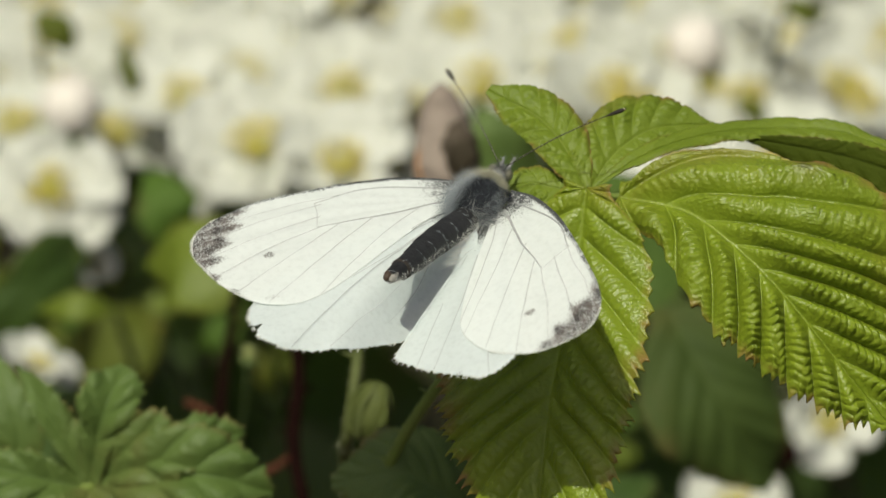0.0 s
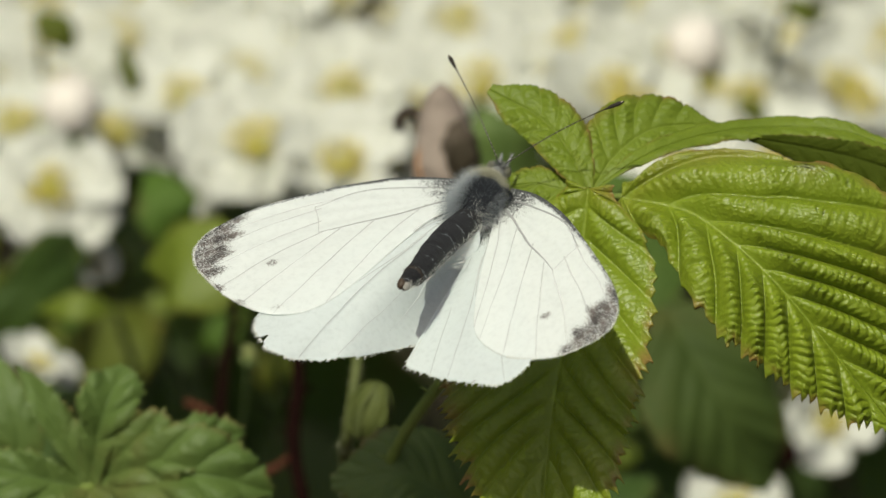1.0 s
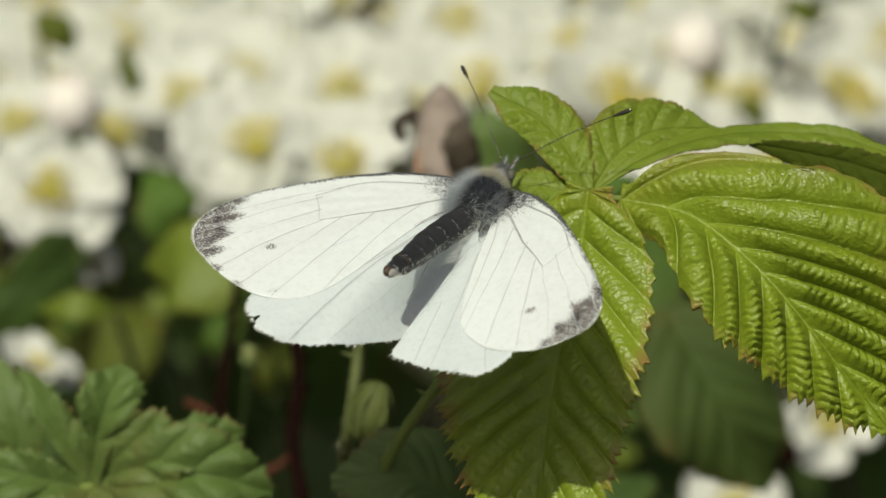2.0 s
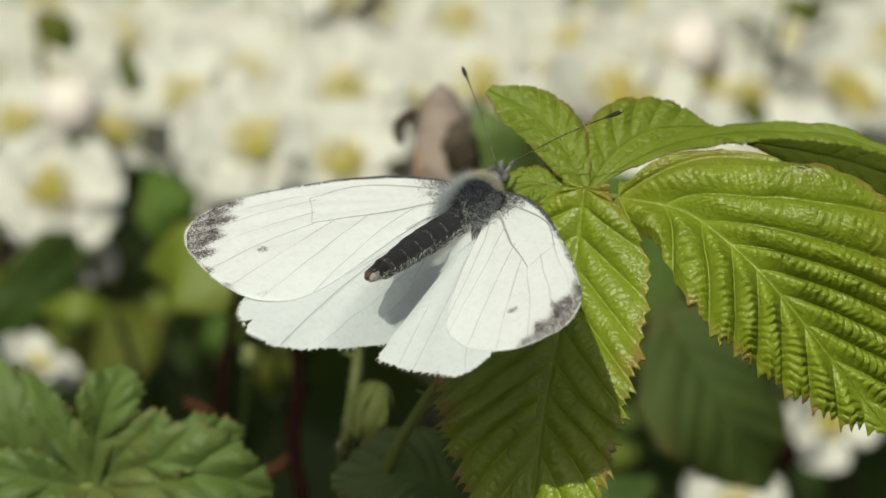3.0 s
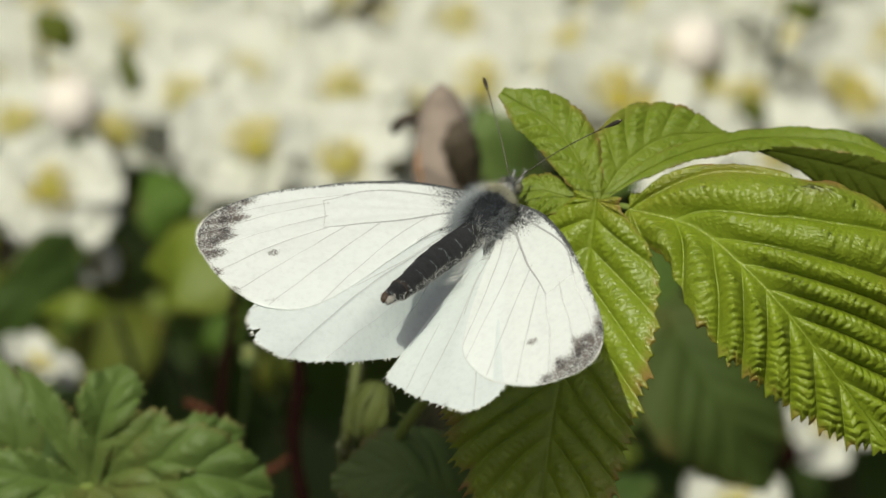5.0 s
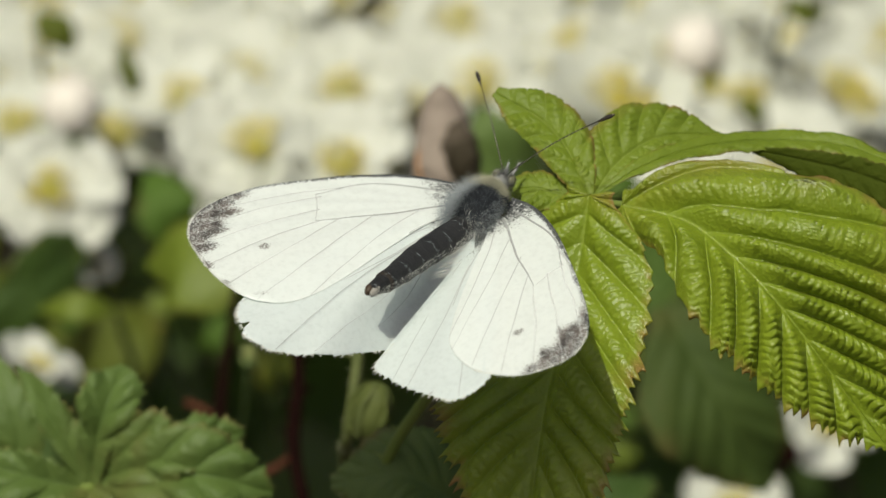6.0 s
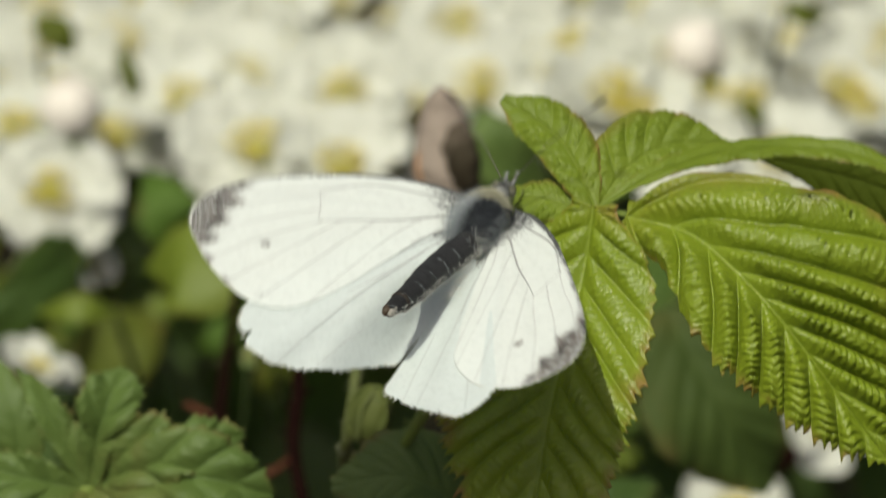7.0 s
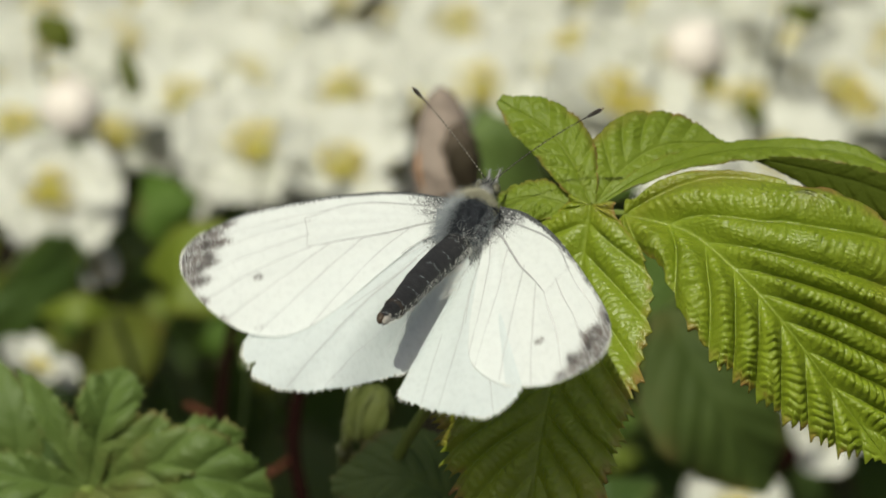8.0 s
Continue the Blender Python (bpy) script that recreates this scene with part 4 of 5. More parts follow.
def sheet(x, y, side, fore, camber):
    """Height of the wing's face over its plane, in mm."""
    d = math.hypot(x - 1.2, y - (0.2 if fore else -1.4))
    z = camber * math.sin(min(1, d / 24) * math.pi)
    if not fore and side < 0:
        # the inner half sinks into a trough beside the abdomen
        q = 0.832 * x + 0.555 * (y + 2)
        past = min(0.0, y + 0.8 * x)
        z += 0.105 * abs(y) * math.exp(-(past / 3.4) ** 2) + 0.12 * smooth(d / 4) - 3.4 * smooth((4.8 - q) / 5.0) * smooth((d - 2) / 8) * smooth((-past - 0.8) / 4.0)
    return z


TORN = 76  # where a bite is missing from the left hindwing's margin


def wing_mesh(name, outline, side, material_, fore, camber, stretch):
    """A wing as a fan of scales from its hinge; a out from the body, b forward, in mm. side: 1 right, -1 left."""
    n, rings = 240, 60
    edge = spline([(a, b, 0) for a, b in outline], n)
    c = Vector((1.2, 0.2 if fore else -1.4, 0))
    front = np.array([(e.x, e.y) for e in edge[:100]])
    ends = [(q[0][-1][0], q[0][-1][1] * (stretch if q[0][-1][1] < 0 else 1)) for q in (FORE_VEINS[4:9 if side < 0 else 7] if fore else HIND_VEINS)]
    verts, faces, scales = [], [], []
    for i, e in enumerate(edge):
        fringe = 0.10 * noise.noise((i * 0.9, 0, 1)) if fore else 0.45 * noise.noise((i * 0.75, 0, 1)) + 0.12 * abs(math.sin(i * 0.55)) - 0.12
        for k in range(rings):
            r = k / (rings - 1)
            p = c + (e - c) * r
            if k == rings - 1 and 40 < i < 200:
                p = c + (e - c) * (1 + fringe / max(6, (e - c).length))
            if not fore and side < 0 and abs(i - TORN) < 3:
                p = c + (e - c) * min(r, 1 - (0.9, 0.75, 0.35)[abs(i - TORN)] / (e - c).length)
            d = (p - c).length
            ray = math.atan2(p.y - c.y, p.x - c.x)
            z = sheet(p.x, p.y, side, fore, camber) + (0.05 if fore else 0.10) * math.sin(ray * 27 + 1.5 * math.sin(ray * 4)) * smooth(d / 14) * (1 - 0.4 * r)
            verts.append(Vector((p.x * side, p.y, z)) * 0.001)
            near = min(math.hypot(p.x - a, p.y - b) for a, b in ends) if r > 0.7 else 9
            if fore:
                line = 18.2 + 0.47 * (3.6 - p.y)
                tip = smooth((p.x - line + 0.9 + 0.45 * math.sin(p.y * 2.6)) / 2.6) * (1.3 - 0.22 * smooth((r - 0.82) / 0.18))
                tip *= 0.86 + 0.16 * math.sin(ray * 75 + 2 * math.sin(ray * 9)) * smooth((1.02 - r) / 0.2)
                tip = max(tip, 1.15 * smooth((1.7 - near) / 1.7) * smooth((r - 0.84) / 0.16) * (1 if p.y > -11.5 else 0.3))
                spot_ = smooth(1.5 - math.hypot(p.x - 18.2, (p.y + 4.8) * 0.9) / 0.55) * 0.9
                dc = float(np.sqrt(((front - (p.x, p.y)) ** 2).sum(1)).min()) if p.y > -0.5 else 9
                costa = 0.76 * smooth((0.75 - dc) / 0.6) * (0.75 + 0.35 * smooth((17 - p.x) / 12))
                root = 0.86 * smooth((6.6 - p.x + 0.2 * p.y) / 7.0) * (1.0 if p.y > -2.5 else smooth((p.y + 7) / 4.5))
                scales.append((max(tip, spot_), max(costa, root * 0.9)))
            else:
                root = 0.75 * smooth((6.5 - d) / 6)
                scales.append((0.72 * smooth((0.8 - near) / 0.8) * smooth((r - 0.88) / 0.12), root))
    for i in range(n - 1):
        for k in range(rings - 1):
            a = i * rings + k
            q = (a, a + 1, a + rings + 1, a + rings)
            faces.append(q if side < 0 else q[::-1])
    me = mesh_from(name, verts, faces, material_)
    att = me.attributes.new("scales", "FLOAT_COLOR", "POINT")
    att.data.foreach_set("color", np.array([(a, b, 0, 1) for a, b in scales], dtype=np.float32).ravel())
    return me


def wing_vein(pts, r0, side, stretch, camber, fore, outline, to_margin):
    """A low raised rib along the wing's upper face."""
    path = []
    reach = 1.0
    hinge = Vector((1.2, 0.2 if fore else -1.4, 0))
    if to_margin:
        end = Vector((pts[-1][0], pts[-1][1] * (stretch if pts[-1][1] < 0 else 1 if side > 0 else 1.5), 0)) - hinge
        rim = max(spline([(a, b, 0) for a, b in outline], 200), key=lambda e: (e - hinge).normalized().dot(end.normalized()))
        reach = 0.99 * (rim - hinge).length / end.length
    for m, q in enumerate(spline([(a, b, 0) for a, b in pts], 40)):
        q = hinge + (q - hinge) * (1 + (reach - 1) * (m / 39) ** 2)
        y = q.y * (stretch if q.y < 0 else 1 if side > 0 else 1.5) + 0.13 * noise.noise((q.x * 0.35, q.y * 0.35 + r0 * 90, side))
        path.append(Vector((q.x * side, y, sheet(q.x, y, side, fore, camber) + 0.025)))
    verts, faces = [], []
    for i, p in enumerate(path):
        t = (path[min(i + 1, 39)] - path[max(i - 1, 0)]).normalized()
        n = t.cross(Vector((0, 0, 1))).normalized() * (r0 * 1.1 * (1 - 0.45 * i / 39) * (1 + 0.35 * noise.noise((i * 0.35, pts[0][1], r0 * 50))))
        verts += [(p - n) * 0.001, (p + Vector((0, 0, 0.03 if fore else 0.012))) * 0.001, (p + n) * 0.001]
    for i in range(39):
        a = i * 3
        faces += [(a, a + 3, a + 4, a + 1), (a + 1, a + 4, a + 5, a + 2)]
    return mesh_from("vein", verts, faces, HIND_VEIN if not fore else VEIN if r0 > 0.06 else FINE_VEIN)


FORE_VEINS = [
    (((1.0, 0.2), (7.3, -0.9), (13.6, -1.4)), 0.10), (((1.0, 1.2), (8, 2.3), (13.1, 1.5)), 0.08), (((13.1, 1.5), (13.2, 0.2), (13.6, -1.4)), 0.045),
    (((10, 2.1), (15, 1.6), (20.5, 0.5)), 0.05), (((12.6, 1.3), (18, 0.4), (23.6, -1.0)), 0.05), (((13.0, 0.0), (18, -1.3), (23.9, -3.2)), 0.05),
    (((13.2, -1.4), (18, -3.1), (23.4, -5.6)), 0.055), (((11.5, -1.2), (16, -4.2), (22.2, -8.0)), 0.055), (((8.5, -0.9), (13, -4.6), (19.0, -9.6)), 0.055),
    (((4.5, -0.4), (9, -4.0), (15.0, -9.8)), 0.05), (((1.0, -0.3), (6.5, -3.8), (11.5, -8.0)), 0.06)]
HIND_VEINS = [(((1, -1), (9, -5.6), (19.3, -10.4)), 0.05), (((1, -1), (9, -7.4), (19.0, -13.2)), 0.05), (((5, -4.5), (11, -9.4), (16.6, -14.8)), 0.05),
              (((1, -2), (8, -9.2), (13.9, -14.8)), 0.05), (((2, -3), (7.2, -9.4), (11.8, -14.4)), 0.045)]
LEFT_FORE = [(-0.4, 2.4), (2.6, 3.9), (5.6, 4.7), (9, 4.9), (12.5, 4.7), (16, 4.3), (18.5, 3.8), (21.6, 2.4), (23.6, 0.4), (24.3, -1.8), (24.0, -4.4), (22.8, -8.1), (20.7, -11.4), (18.8, -12.6),
             (16.9, -12.8), (14.5, -11.8), (11.1, -9.1), (7.6, -5.6), (4.0, -2.6), (0.2, -0.8)]
RIGHT_FORE = [(-1.0, 1.8), (2.0, 2.7), (5.5, 2.9), (9.3, 2.7), (16.0, 1.7), (20.9, 0.7), (23.6, -0.5), (25.0, -2.2), (24.7, -4.6), (23.1, -7.2), (19.6, -9.4),
              (16.3, -10.0), (13.8, -9.7), (10.8, -8.1), (6.4, -5.0), (2.2, -1.9), (0.0, -0.8)]
LEFT_HIND = [(0.3, 0.0), (9, -3.2), (17, -7.6), (20.7, -11.0), (21.3, -12.2), (21.6, -13.3), (21.4, -14.9), (21.1, -16.5), (19.7, -17.6), (18.4, -17.6), (16.8, -17.7), (14.1, -17.1), (12.1, -16.0), (9.5, -14.5), (7.9, -13.8), (6.5, -11.9), (4.1, -9.3), (2.3, -7.4), (0.8, -5.8), (0.4, -3.4)]
RIGHT_HIND = [(0.3, 0.0), (9, -3.2), (17, -6.2), (21.2, -8.3), (22.0, -10.4), (21.4, -12.1), (20.1, -12.9), (17.4, -14.2), (13.9, -15.4), (11.1, -15.9), (9.9, -14.0), (7.6, -10.5), (5.4, -7.1), (2.9, -4.2), (0.6, -1.9)]


def fur(name, centre, radii, count, length, thick, material_, parent, where, lean, seed, label=""):
    g = random.Random(seed)
    pieces = []
    while len(pieces) < count:
        d = Vector((g.gauss(0, 1), g.gauss(0, 1), g.gauss(0, 1))).normalized()
        if not where(d):
            continue
        root = Vector((centre[0] + d.x * radii[0], centre[1] + d.y * radii[1], centre[2] + d.z * radii[2]))
        way = (d + Vector(lean) + Vector((g.gauss(0, 0.25), g.gauss(0, 0.25), g.gauss(0, 0.25)))).normalized()
        l = length * g.uniform(0.6, 1.25)
        pieces.append(spike_data(root * 0.001, (root + way * l) * 0.001, thick * 0.001, Vector((g.gauss(0, 1), g.gauss(0, 1), g.gauss(0, 1))) * 0.00010 * length))
    return part(name, mesh_from(name, *join(*pieces), material_), parent, label)


def butterfly():
    ob = empty("butterfly", pose(0.0032, 0.0017, 0.6022, 2, 3, -28), "white butterfly with grey wing tips and dark furry body", "butterfly")
    thorax = part("thorax", mesh_from("thorax", *ball_data(mm(-0.1, -0.3, 1.6), mm(1.75, 2.9, 1.7), 14, 20, 0.05), FUR_DARK), ob, "dark blue-grey furry thorax")
    fur("dark_hair", (-0.1, -0.45, 1.6), (1.65, 2.6, 1.7), 3600, 0.62, 0.012, FUR_DARK, thorax,
        lambda d: d.z > -0.3 and abs(d.x) < 0.85 and d.y < 0.80 and (d.x < 0.2 or d.y > -0.8), (0, -0.6, 0), 1)
    fur("crown_hair", (-0.1, -0.4, 1.65), (1.6, 2.5, 1.75), 420, 0.9, 0.006, FUR_GREY, thorax, lambda d: d.z > 0.2 and d.y < 0.75, (0, -0.6, 0), 11, "scattered grey hair on the back")
    fur("grey_hair", (-0.1, -0.6, 1.5), (1.75, 2.8, 1.6), 3600, 1.7, 0.008, FUR_GREY, thorax, lambda d: d.x < -0.36 and d.z > -0.6, (-0.1, -0.5, -0.1), 2, "pale blue-grey side hair")
    fur("right_hair", (0, -0.8, 1.5), (1.75, 2.8, 1.6), 520, 0.9, 0.008, FUR_GREY, thorax, lambda d: d.x > 0.6 and d.z > -0.2, (0.1, -0.4, 0.1), 5, "sparse pale side hair")
    fur("root_hair", (1.25, 0.75, 1.95), (0.75, 0.95, 0.45), 520, 0.55, 0.012, FUR_DARK, thorax, lambda d: d.z > -0.2, (0.5, -0.6, 0.0), 15, "black hair at the wing root")
    fur("rear_hair", (0.1, -2.2, 1.7), (1.4, 1.4, 1.2), 130, 1.6, 0.006, FUR_WHITE, thorax, lambda d: d.y < 0.1 and d.z > -0.2 and d.x > -0.1, (0.6, -0.5, 0.0), 6, "long pale hair behind the thorax")
    part("collar", mesh_from("collar", *ball_data(mm(-0.5, 1.45, 1.5), mm(1.5, 1.35, 1.25), 12, 18, 0.06), FUR_PALE), thorax, "yellowish-grey collar")
    fur("collar_hair", (-0.5, 1.0, 1.5), (1.62, 1.8, 1.4), 5200, 0.8, 0.008, FUR_PALE, thorax, lambda d: d.y > 0.34 + 0.30 * d.z and d.z > -0.5, (-0.1, 0.0, 0.2), 3, "yellowish-grey collar hair")
    fur("collar_down", (-0.5, 0.9, 1.5), (1.62, 1.8, 1.45), 900, 1.15, 0.005, FUR_PALE, thorax, lambda d: d.y > 0.30 and d.z > -0.4, (-0.2, 0.1, 0.25), 16)
    fur("collar_fringe", (-0.45, 0.8, 1.6), (1.65, 1.75, 1.55), 420, 0.8, 0.006, FUR_PALE, thorax, lambda d: d.z > 0.0 and 0.05 < d.y - 0.3 * d.z < 0.35, (0, -0.5, 0.1), 12)
    head = part("head", mesh_from("head", *ball_data(mm(-0.45, 3.75, 1.55), mm(0.75, 0.9, 0.7), 10, 14, 0.05), HEAD_GREY), ob, "grey furry head")
    fur("head_hair", (-0.45, 3.85, 1.6), (0.7, 0.85, 0.7), 420, 0.7, 0.009, HEAD_GREY, head, lambda d: d.y > -0.3, (0, 0.4, 0.25), 4)
    fur("head_bristle", (-0.45, 3.85, 1.6), (0.7, 0.85, 0.7), 260, 0.8, 0.010, FUR_DARK, head, lambda d: d.y > -0.1, (0, 0.5, 0.3), 14, "dark bristles between the antennae")
    for sx in (-1, 1):
        part("eye", mesh_from("eye", *ball_data(mm(-0.5 + 0.72 * sx, 4.45, 1.6), mm(0.42, 0.5, 0.52)), EYE_DARK), head, "round dark compound eye")
        tip = mm(-0.13, 6.5, 2.0) if sx > 0 else mm(-0.95, 5.9, 2.1)
        pts = [mm(-0.5 + 0.3 * sx, 4.8, 1.5), mm(-0.5 + 0.34 * sx, 5.4, 1.6), tip]
        palp = part("palp", mesh_from("palp", *tube_data(spline(pts, 8), [0.00018, 0.0002, 0.0002, 0.00018, 0.00015, 0.00012, 0.00008, 0.00003], 7), HEAD_GREY), head)
        tuft = []
        for k in range(60):
            a = Vector(pts[1]).lerp(tip, rng.uniform(-0.6, 0.8))
            tuft.append(spike_data(a, a + mm(rng.gauss(0, 0.25), 0.45, 0.15 + rng.gauss(0, 0.25)), 0.000011))
        part("palp_hair", mesh_from("palp_hair", *join(*tuft), HEAD_GREY if sx > 0 else FUR_GREY), palp)
    # abdomen: eight overlapping rings, bent a little to one side
    path = spline([mm(0.0, -2.2, 1.5), mm(-0.08, -2.95, 1.5), mm(-0.28, -6.20, 2.15), mm(-0.09, -9.86, 3.2), mm(0.33, -13.42, 4.3), mm(0.38, -16.92, 5.3)], 81)
    radii = []
    for i in range(81):
        s = i / 80
        r = sample([1.10, 1.22, 1.26, 1.24, 1.18, 1.06, 0.88, 0.50], s)
        seg = (s * 8) % 1
        radii.append(0.001 * (r + 0.07 * seg - 0.03))
    abdomen = part("abdomen", mesh_from("abdomen", *tube_data(path, radii, 20), ABDOMEN_SKIN), ob, "black ringed abdomen with pale hairs")
    g = random.Random(8)
    pieces, pale, rings = [], [], []
    for i in range(2600):
        k = g.randrange(1, 80)
        t = (path[k + 1 if k < 80 else k] - path[k - 1]).normalized()
        a = g.uniform(0, 6.283)
        x = t.cross(Vector((0, 0, 1))).normalized()
        d = x * math.cos(a) + x.cross(t) * math.sin(a)
        ring = abs((k / 80 * 8) % 1 - 0.95) < 0.12
        root = path[k] + d * radii[k] * 0.97
        if d.x > 0.70 and d.z < 0.30 and g.random() < 0.85:
            pale.append(spike_data(root, root + (d * 0.35 + t * 0.9).normalized() * g.uniform(0.0005, 0.0009), 0.000013))
        else:
            pieces.append(spike_data(root, root + (d * 0.06 + t * 0.9).normalized() * 0.00035, 0.00003))
    for n in range(1, 9):
        k = min(79, n * 10)
        t = (path[k + 1] - path[k - 1]).normalized()
        x = t.cross(Vector((0, 0, 1))).normalized()
        a = -0.6
        while a < 3.4:
            span = g.uniform(0.15, 0.5)
            arc = []
            for h in range(6):
                b = a + span * h / 5
                q = min(80, max(0, k + round(g.uniform(-0.6, 0.6))))
                side = x if x.x > 0 else -x
                arc.append(path[q] + (side * math.cos(b) + Vector((0, 0, 1)) * math.sin(b)) * radii[k - 1] * 1.02)
            if g.random() < (0.9 if a < 1.2 else 0.4):
                rings.append(tube_data(arc, [(1.0 if a < 1.2 else 0.55) * q for q in (0.000008, 0.000016, 0.00002, 0.00002, 0.000014, 0.000006)], 5))
            a += span + g.uniform(0.02, 0.25)
    wings = {"abdomen": abdomen}
    part("scale_coat", mesh_from("scale_coat", *join(*pieces), ABDOMEN_SKIN), abdomen)
    part("flank_hair", mesh_from("flank_hair", *join(*pale), FUR_WHITE), abdomen, "white hair scales along the flank")
    part("ring_hair", mesh_from("ring_hair", *join(*rings), FUR_GREY), abdomen, "thin pale hair rings")
    part("tail_ring", mesh_from("tail_ring", *tube_data([path[70], path[71], path[72]], [0.00086, 0.00093, 0.00084], 20), CHITIN), abdomen, "dark ring before the tail")
    for sx in (-1, 1):
        v, f = ball_data(mm(0.44 + 0.22 * sx, -16.67, 5.27), mm(0.42 if sx < 0 else 0.30, 0.75, 0.46 if sx < 0 else 0.36), 10, 12, 0.12)
        part("clasper", mesh_from("clasper", v, f, CLASPER if sx < 0 else CLASPER_PALE), abdomen, "brown and silvery clasper at the tail")
    # long pale hair between abdomen and hind wing
    pieces = []
    for i in range(95):
        y = g.uniform(-8.6, -2.0)
        root = mm(0.9 + 0.16 * (-2.0 - y) + g.uniform(-0.3, 0.4), y, 1.6 + g.uniform(-0.4, 0.5))
        tip = root + mm(-g.uniform(0.8, 2.3), g.uniform(-1.7, -0.5), g.uniform(-0.7, 0.2))
        pieces.append(spike_data(root, tip, 0.000010, mm(0, -0.15, 0.12)))
    for i in range(70):
        root = mm(-1.1 + g.uniform(-0.3, 0.2), g.uniform(-6.0, -1.5), 1.0 + g.uniform(-0.3, 0.5))
        pieces.append(spike_data(root, root + mm(-g.uniform(0.6, 1.6), g.uniform(-1.9, -0.3), g.uniform(-0.3, 0.5)), 0.000013, mm(0, 0, 0.12)))
    part("side_hair", mesh_from("side_hair", *join(*pieces), FUR_WHITE), ob, "long white hair beside the abdomen")
    for name, line, side, fore, st in (("left_forewing", LEFT_FORE, -1, True, 1.22), ("right_forewing", RIGHT_FORE, 1, True, 1.0), ("left_hindwing", LEFT_HIND, -1, False, 1.04), ("right_hindwing", RIGHT_HIND, 1, False, 1.0)):
        camber = 0.35 if fore else 0.32
        w = part(name, wing_mesh(name, line, side, WING if fore else HIND_WING, fore, camber, st), ob,
                 "white forewing with a grey tip and spot" if fore else "plain bluish-white hindwing")
        thicken(w, 0.00004)
        for n, (pts, r0) in enumerate(FORE_VEINS if fore else HIND_VEINS):
            part("vein", wing_vein(pts, r0, side, st, camber, fore, line, not fore or n > 2), w, "thin grey vein")
        g2 = random.Random(len(name))
        edge = spline([(a, b, 0) for a, b in line], 240)
        hairs = []
        for i in range(600 if fore else 1300):
            k = g2.randrange(88 if fore else 46, 150 if fore else 176)
            if not fore and noise.noise((k * 0.75, 0, 1)) < 0.02:
                continue
            p = edge[k].lerp(edge[k + 1], g2.random())
            out = (p - Vector((5, -2, 0))).normalized()
            z = sheet(p.x, p.y, side, fore, camber)
            tip = p + (out + Vector((g2.gauss(0, 0.3), g2.gauss(0, 0.3), 0))) * g2.uniform(0.15, 0.34) * (0.6 if fore else 1.0)
            p = p - out * 0.12
            hairs.append(spike_data(mm(p.x * side, p.y, z + 0.01), mm(tip.x * side, tip.y, z + g2.uniform(-0.05, 0.06)), 0.000016))
        tagged(part("fringe", mesh_from("fringe", *join(*hairs), FUR_WHITE), w, "fine white fringe of hair scales"), kind="stuff")
        wings[name] = w
    for name, sx in (("left_antenna", -1), ("right_antenna", 1)):
        n = 60
        path = [mm(-0.08 * sx * math.sin(i / (n - 1) * 3.14), 12.3 * i / (n - 1), 0.35 * math.sin(i / (n - 1) * 3.14)) for i in range(n)]
        r = [0.001 * (0.046 if i < 50 else 0.048 + 0.14 * math.sin(min(1, (i - 50) / 8) * 2.1)) for i in range(n)]
        r[-2:] = [0.00012, 0.00006]
        a = part(name, mesh_from(name, *tube_data(path, r, 8), CHITIN), ob, "thin dark clubbed antenna with pale bands")
        for k in range(3, 44, 2):
            part("band", mesh_from("band", *tube_data([path[k], path[k].lerp(path[k + 1], 0.45 if sx < 0 else 0.25)], [0.000051, 0.000051], 8), BAND), a)
        part("club_tip", mesh_from("club_tip", *ball_data(path[-2], (0.00011, 0.00018, 0.00011), 6, 8), CREAM), a, "cream tip of the club")
        wings[name] = a
    for sx in (-1, 1):
        for y0, y1, x1 in ((1.6, 3.6, 2.6), (0.2, 0.4, 3.6), (-1.4, -2.8, 3.2)):
            pts = [mm(0.8 * sx, y0, 0.6), mm((x1 * 0.75) * sx, (y0 + y1) / 2, 0.9), mm(x1 * sx, y1, -2.2), mm((x1 + 0.6) * sx, y1 * 1.15, -3.0)]
            part("leg", mesh_from("leg", *tube_data(spline(pts, 14), [0.00017 - 0.00008 * i / 13 for i in range(14)], 6), FUR_GREY), ob, "thin jointed leg")
    return ob, wings


BUTTERFLY, WINGS = butterfly()


# ---- what moves ----
def shaken(rows, steps):
    """The same rows, with a row a film frame before and after those times at which the thing is caught in a quick shake."""
    out = []
    for t, m in rows:
        if t in steps:
            out.append((t - 1 / FPS, m @ steps[t].inverted()))
        out.append((t, m))
        if t in steps and t < 7.99:
            out.append((t + 1 / FPS, m @ steps[t]))
    return out


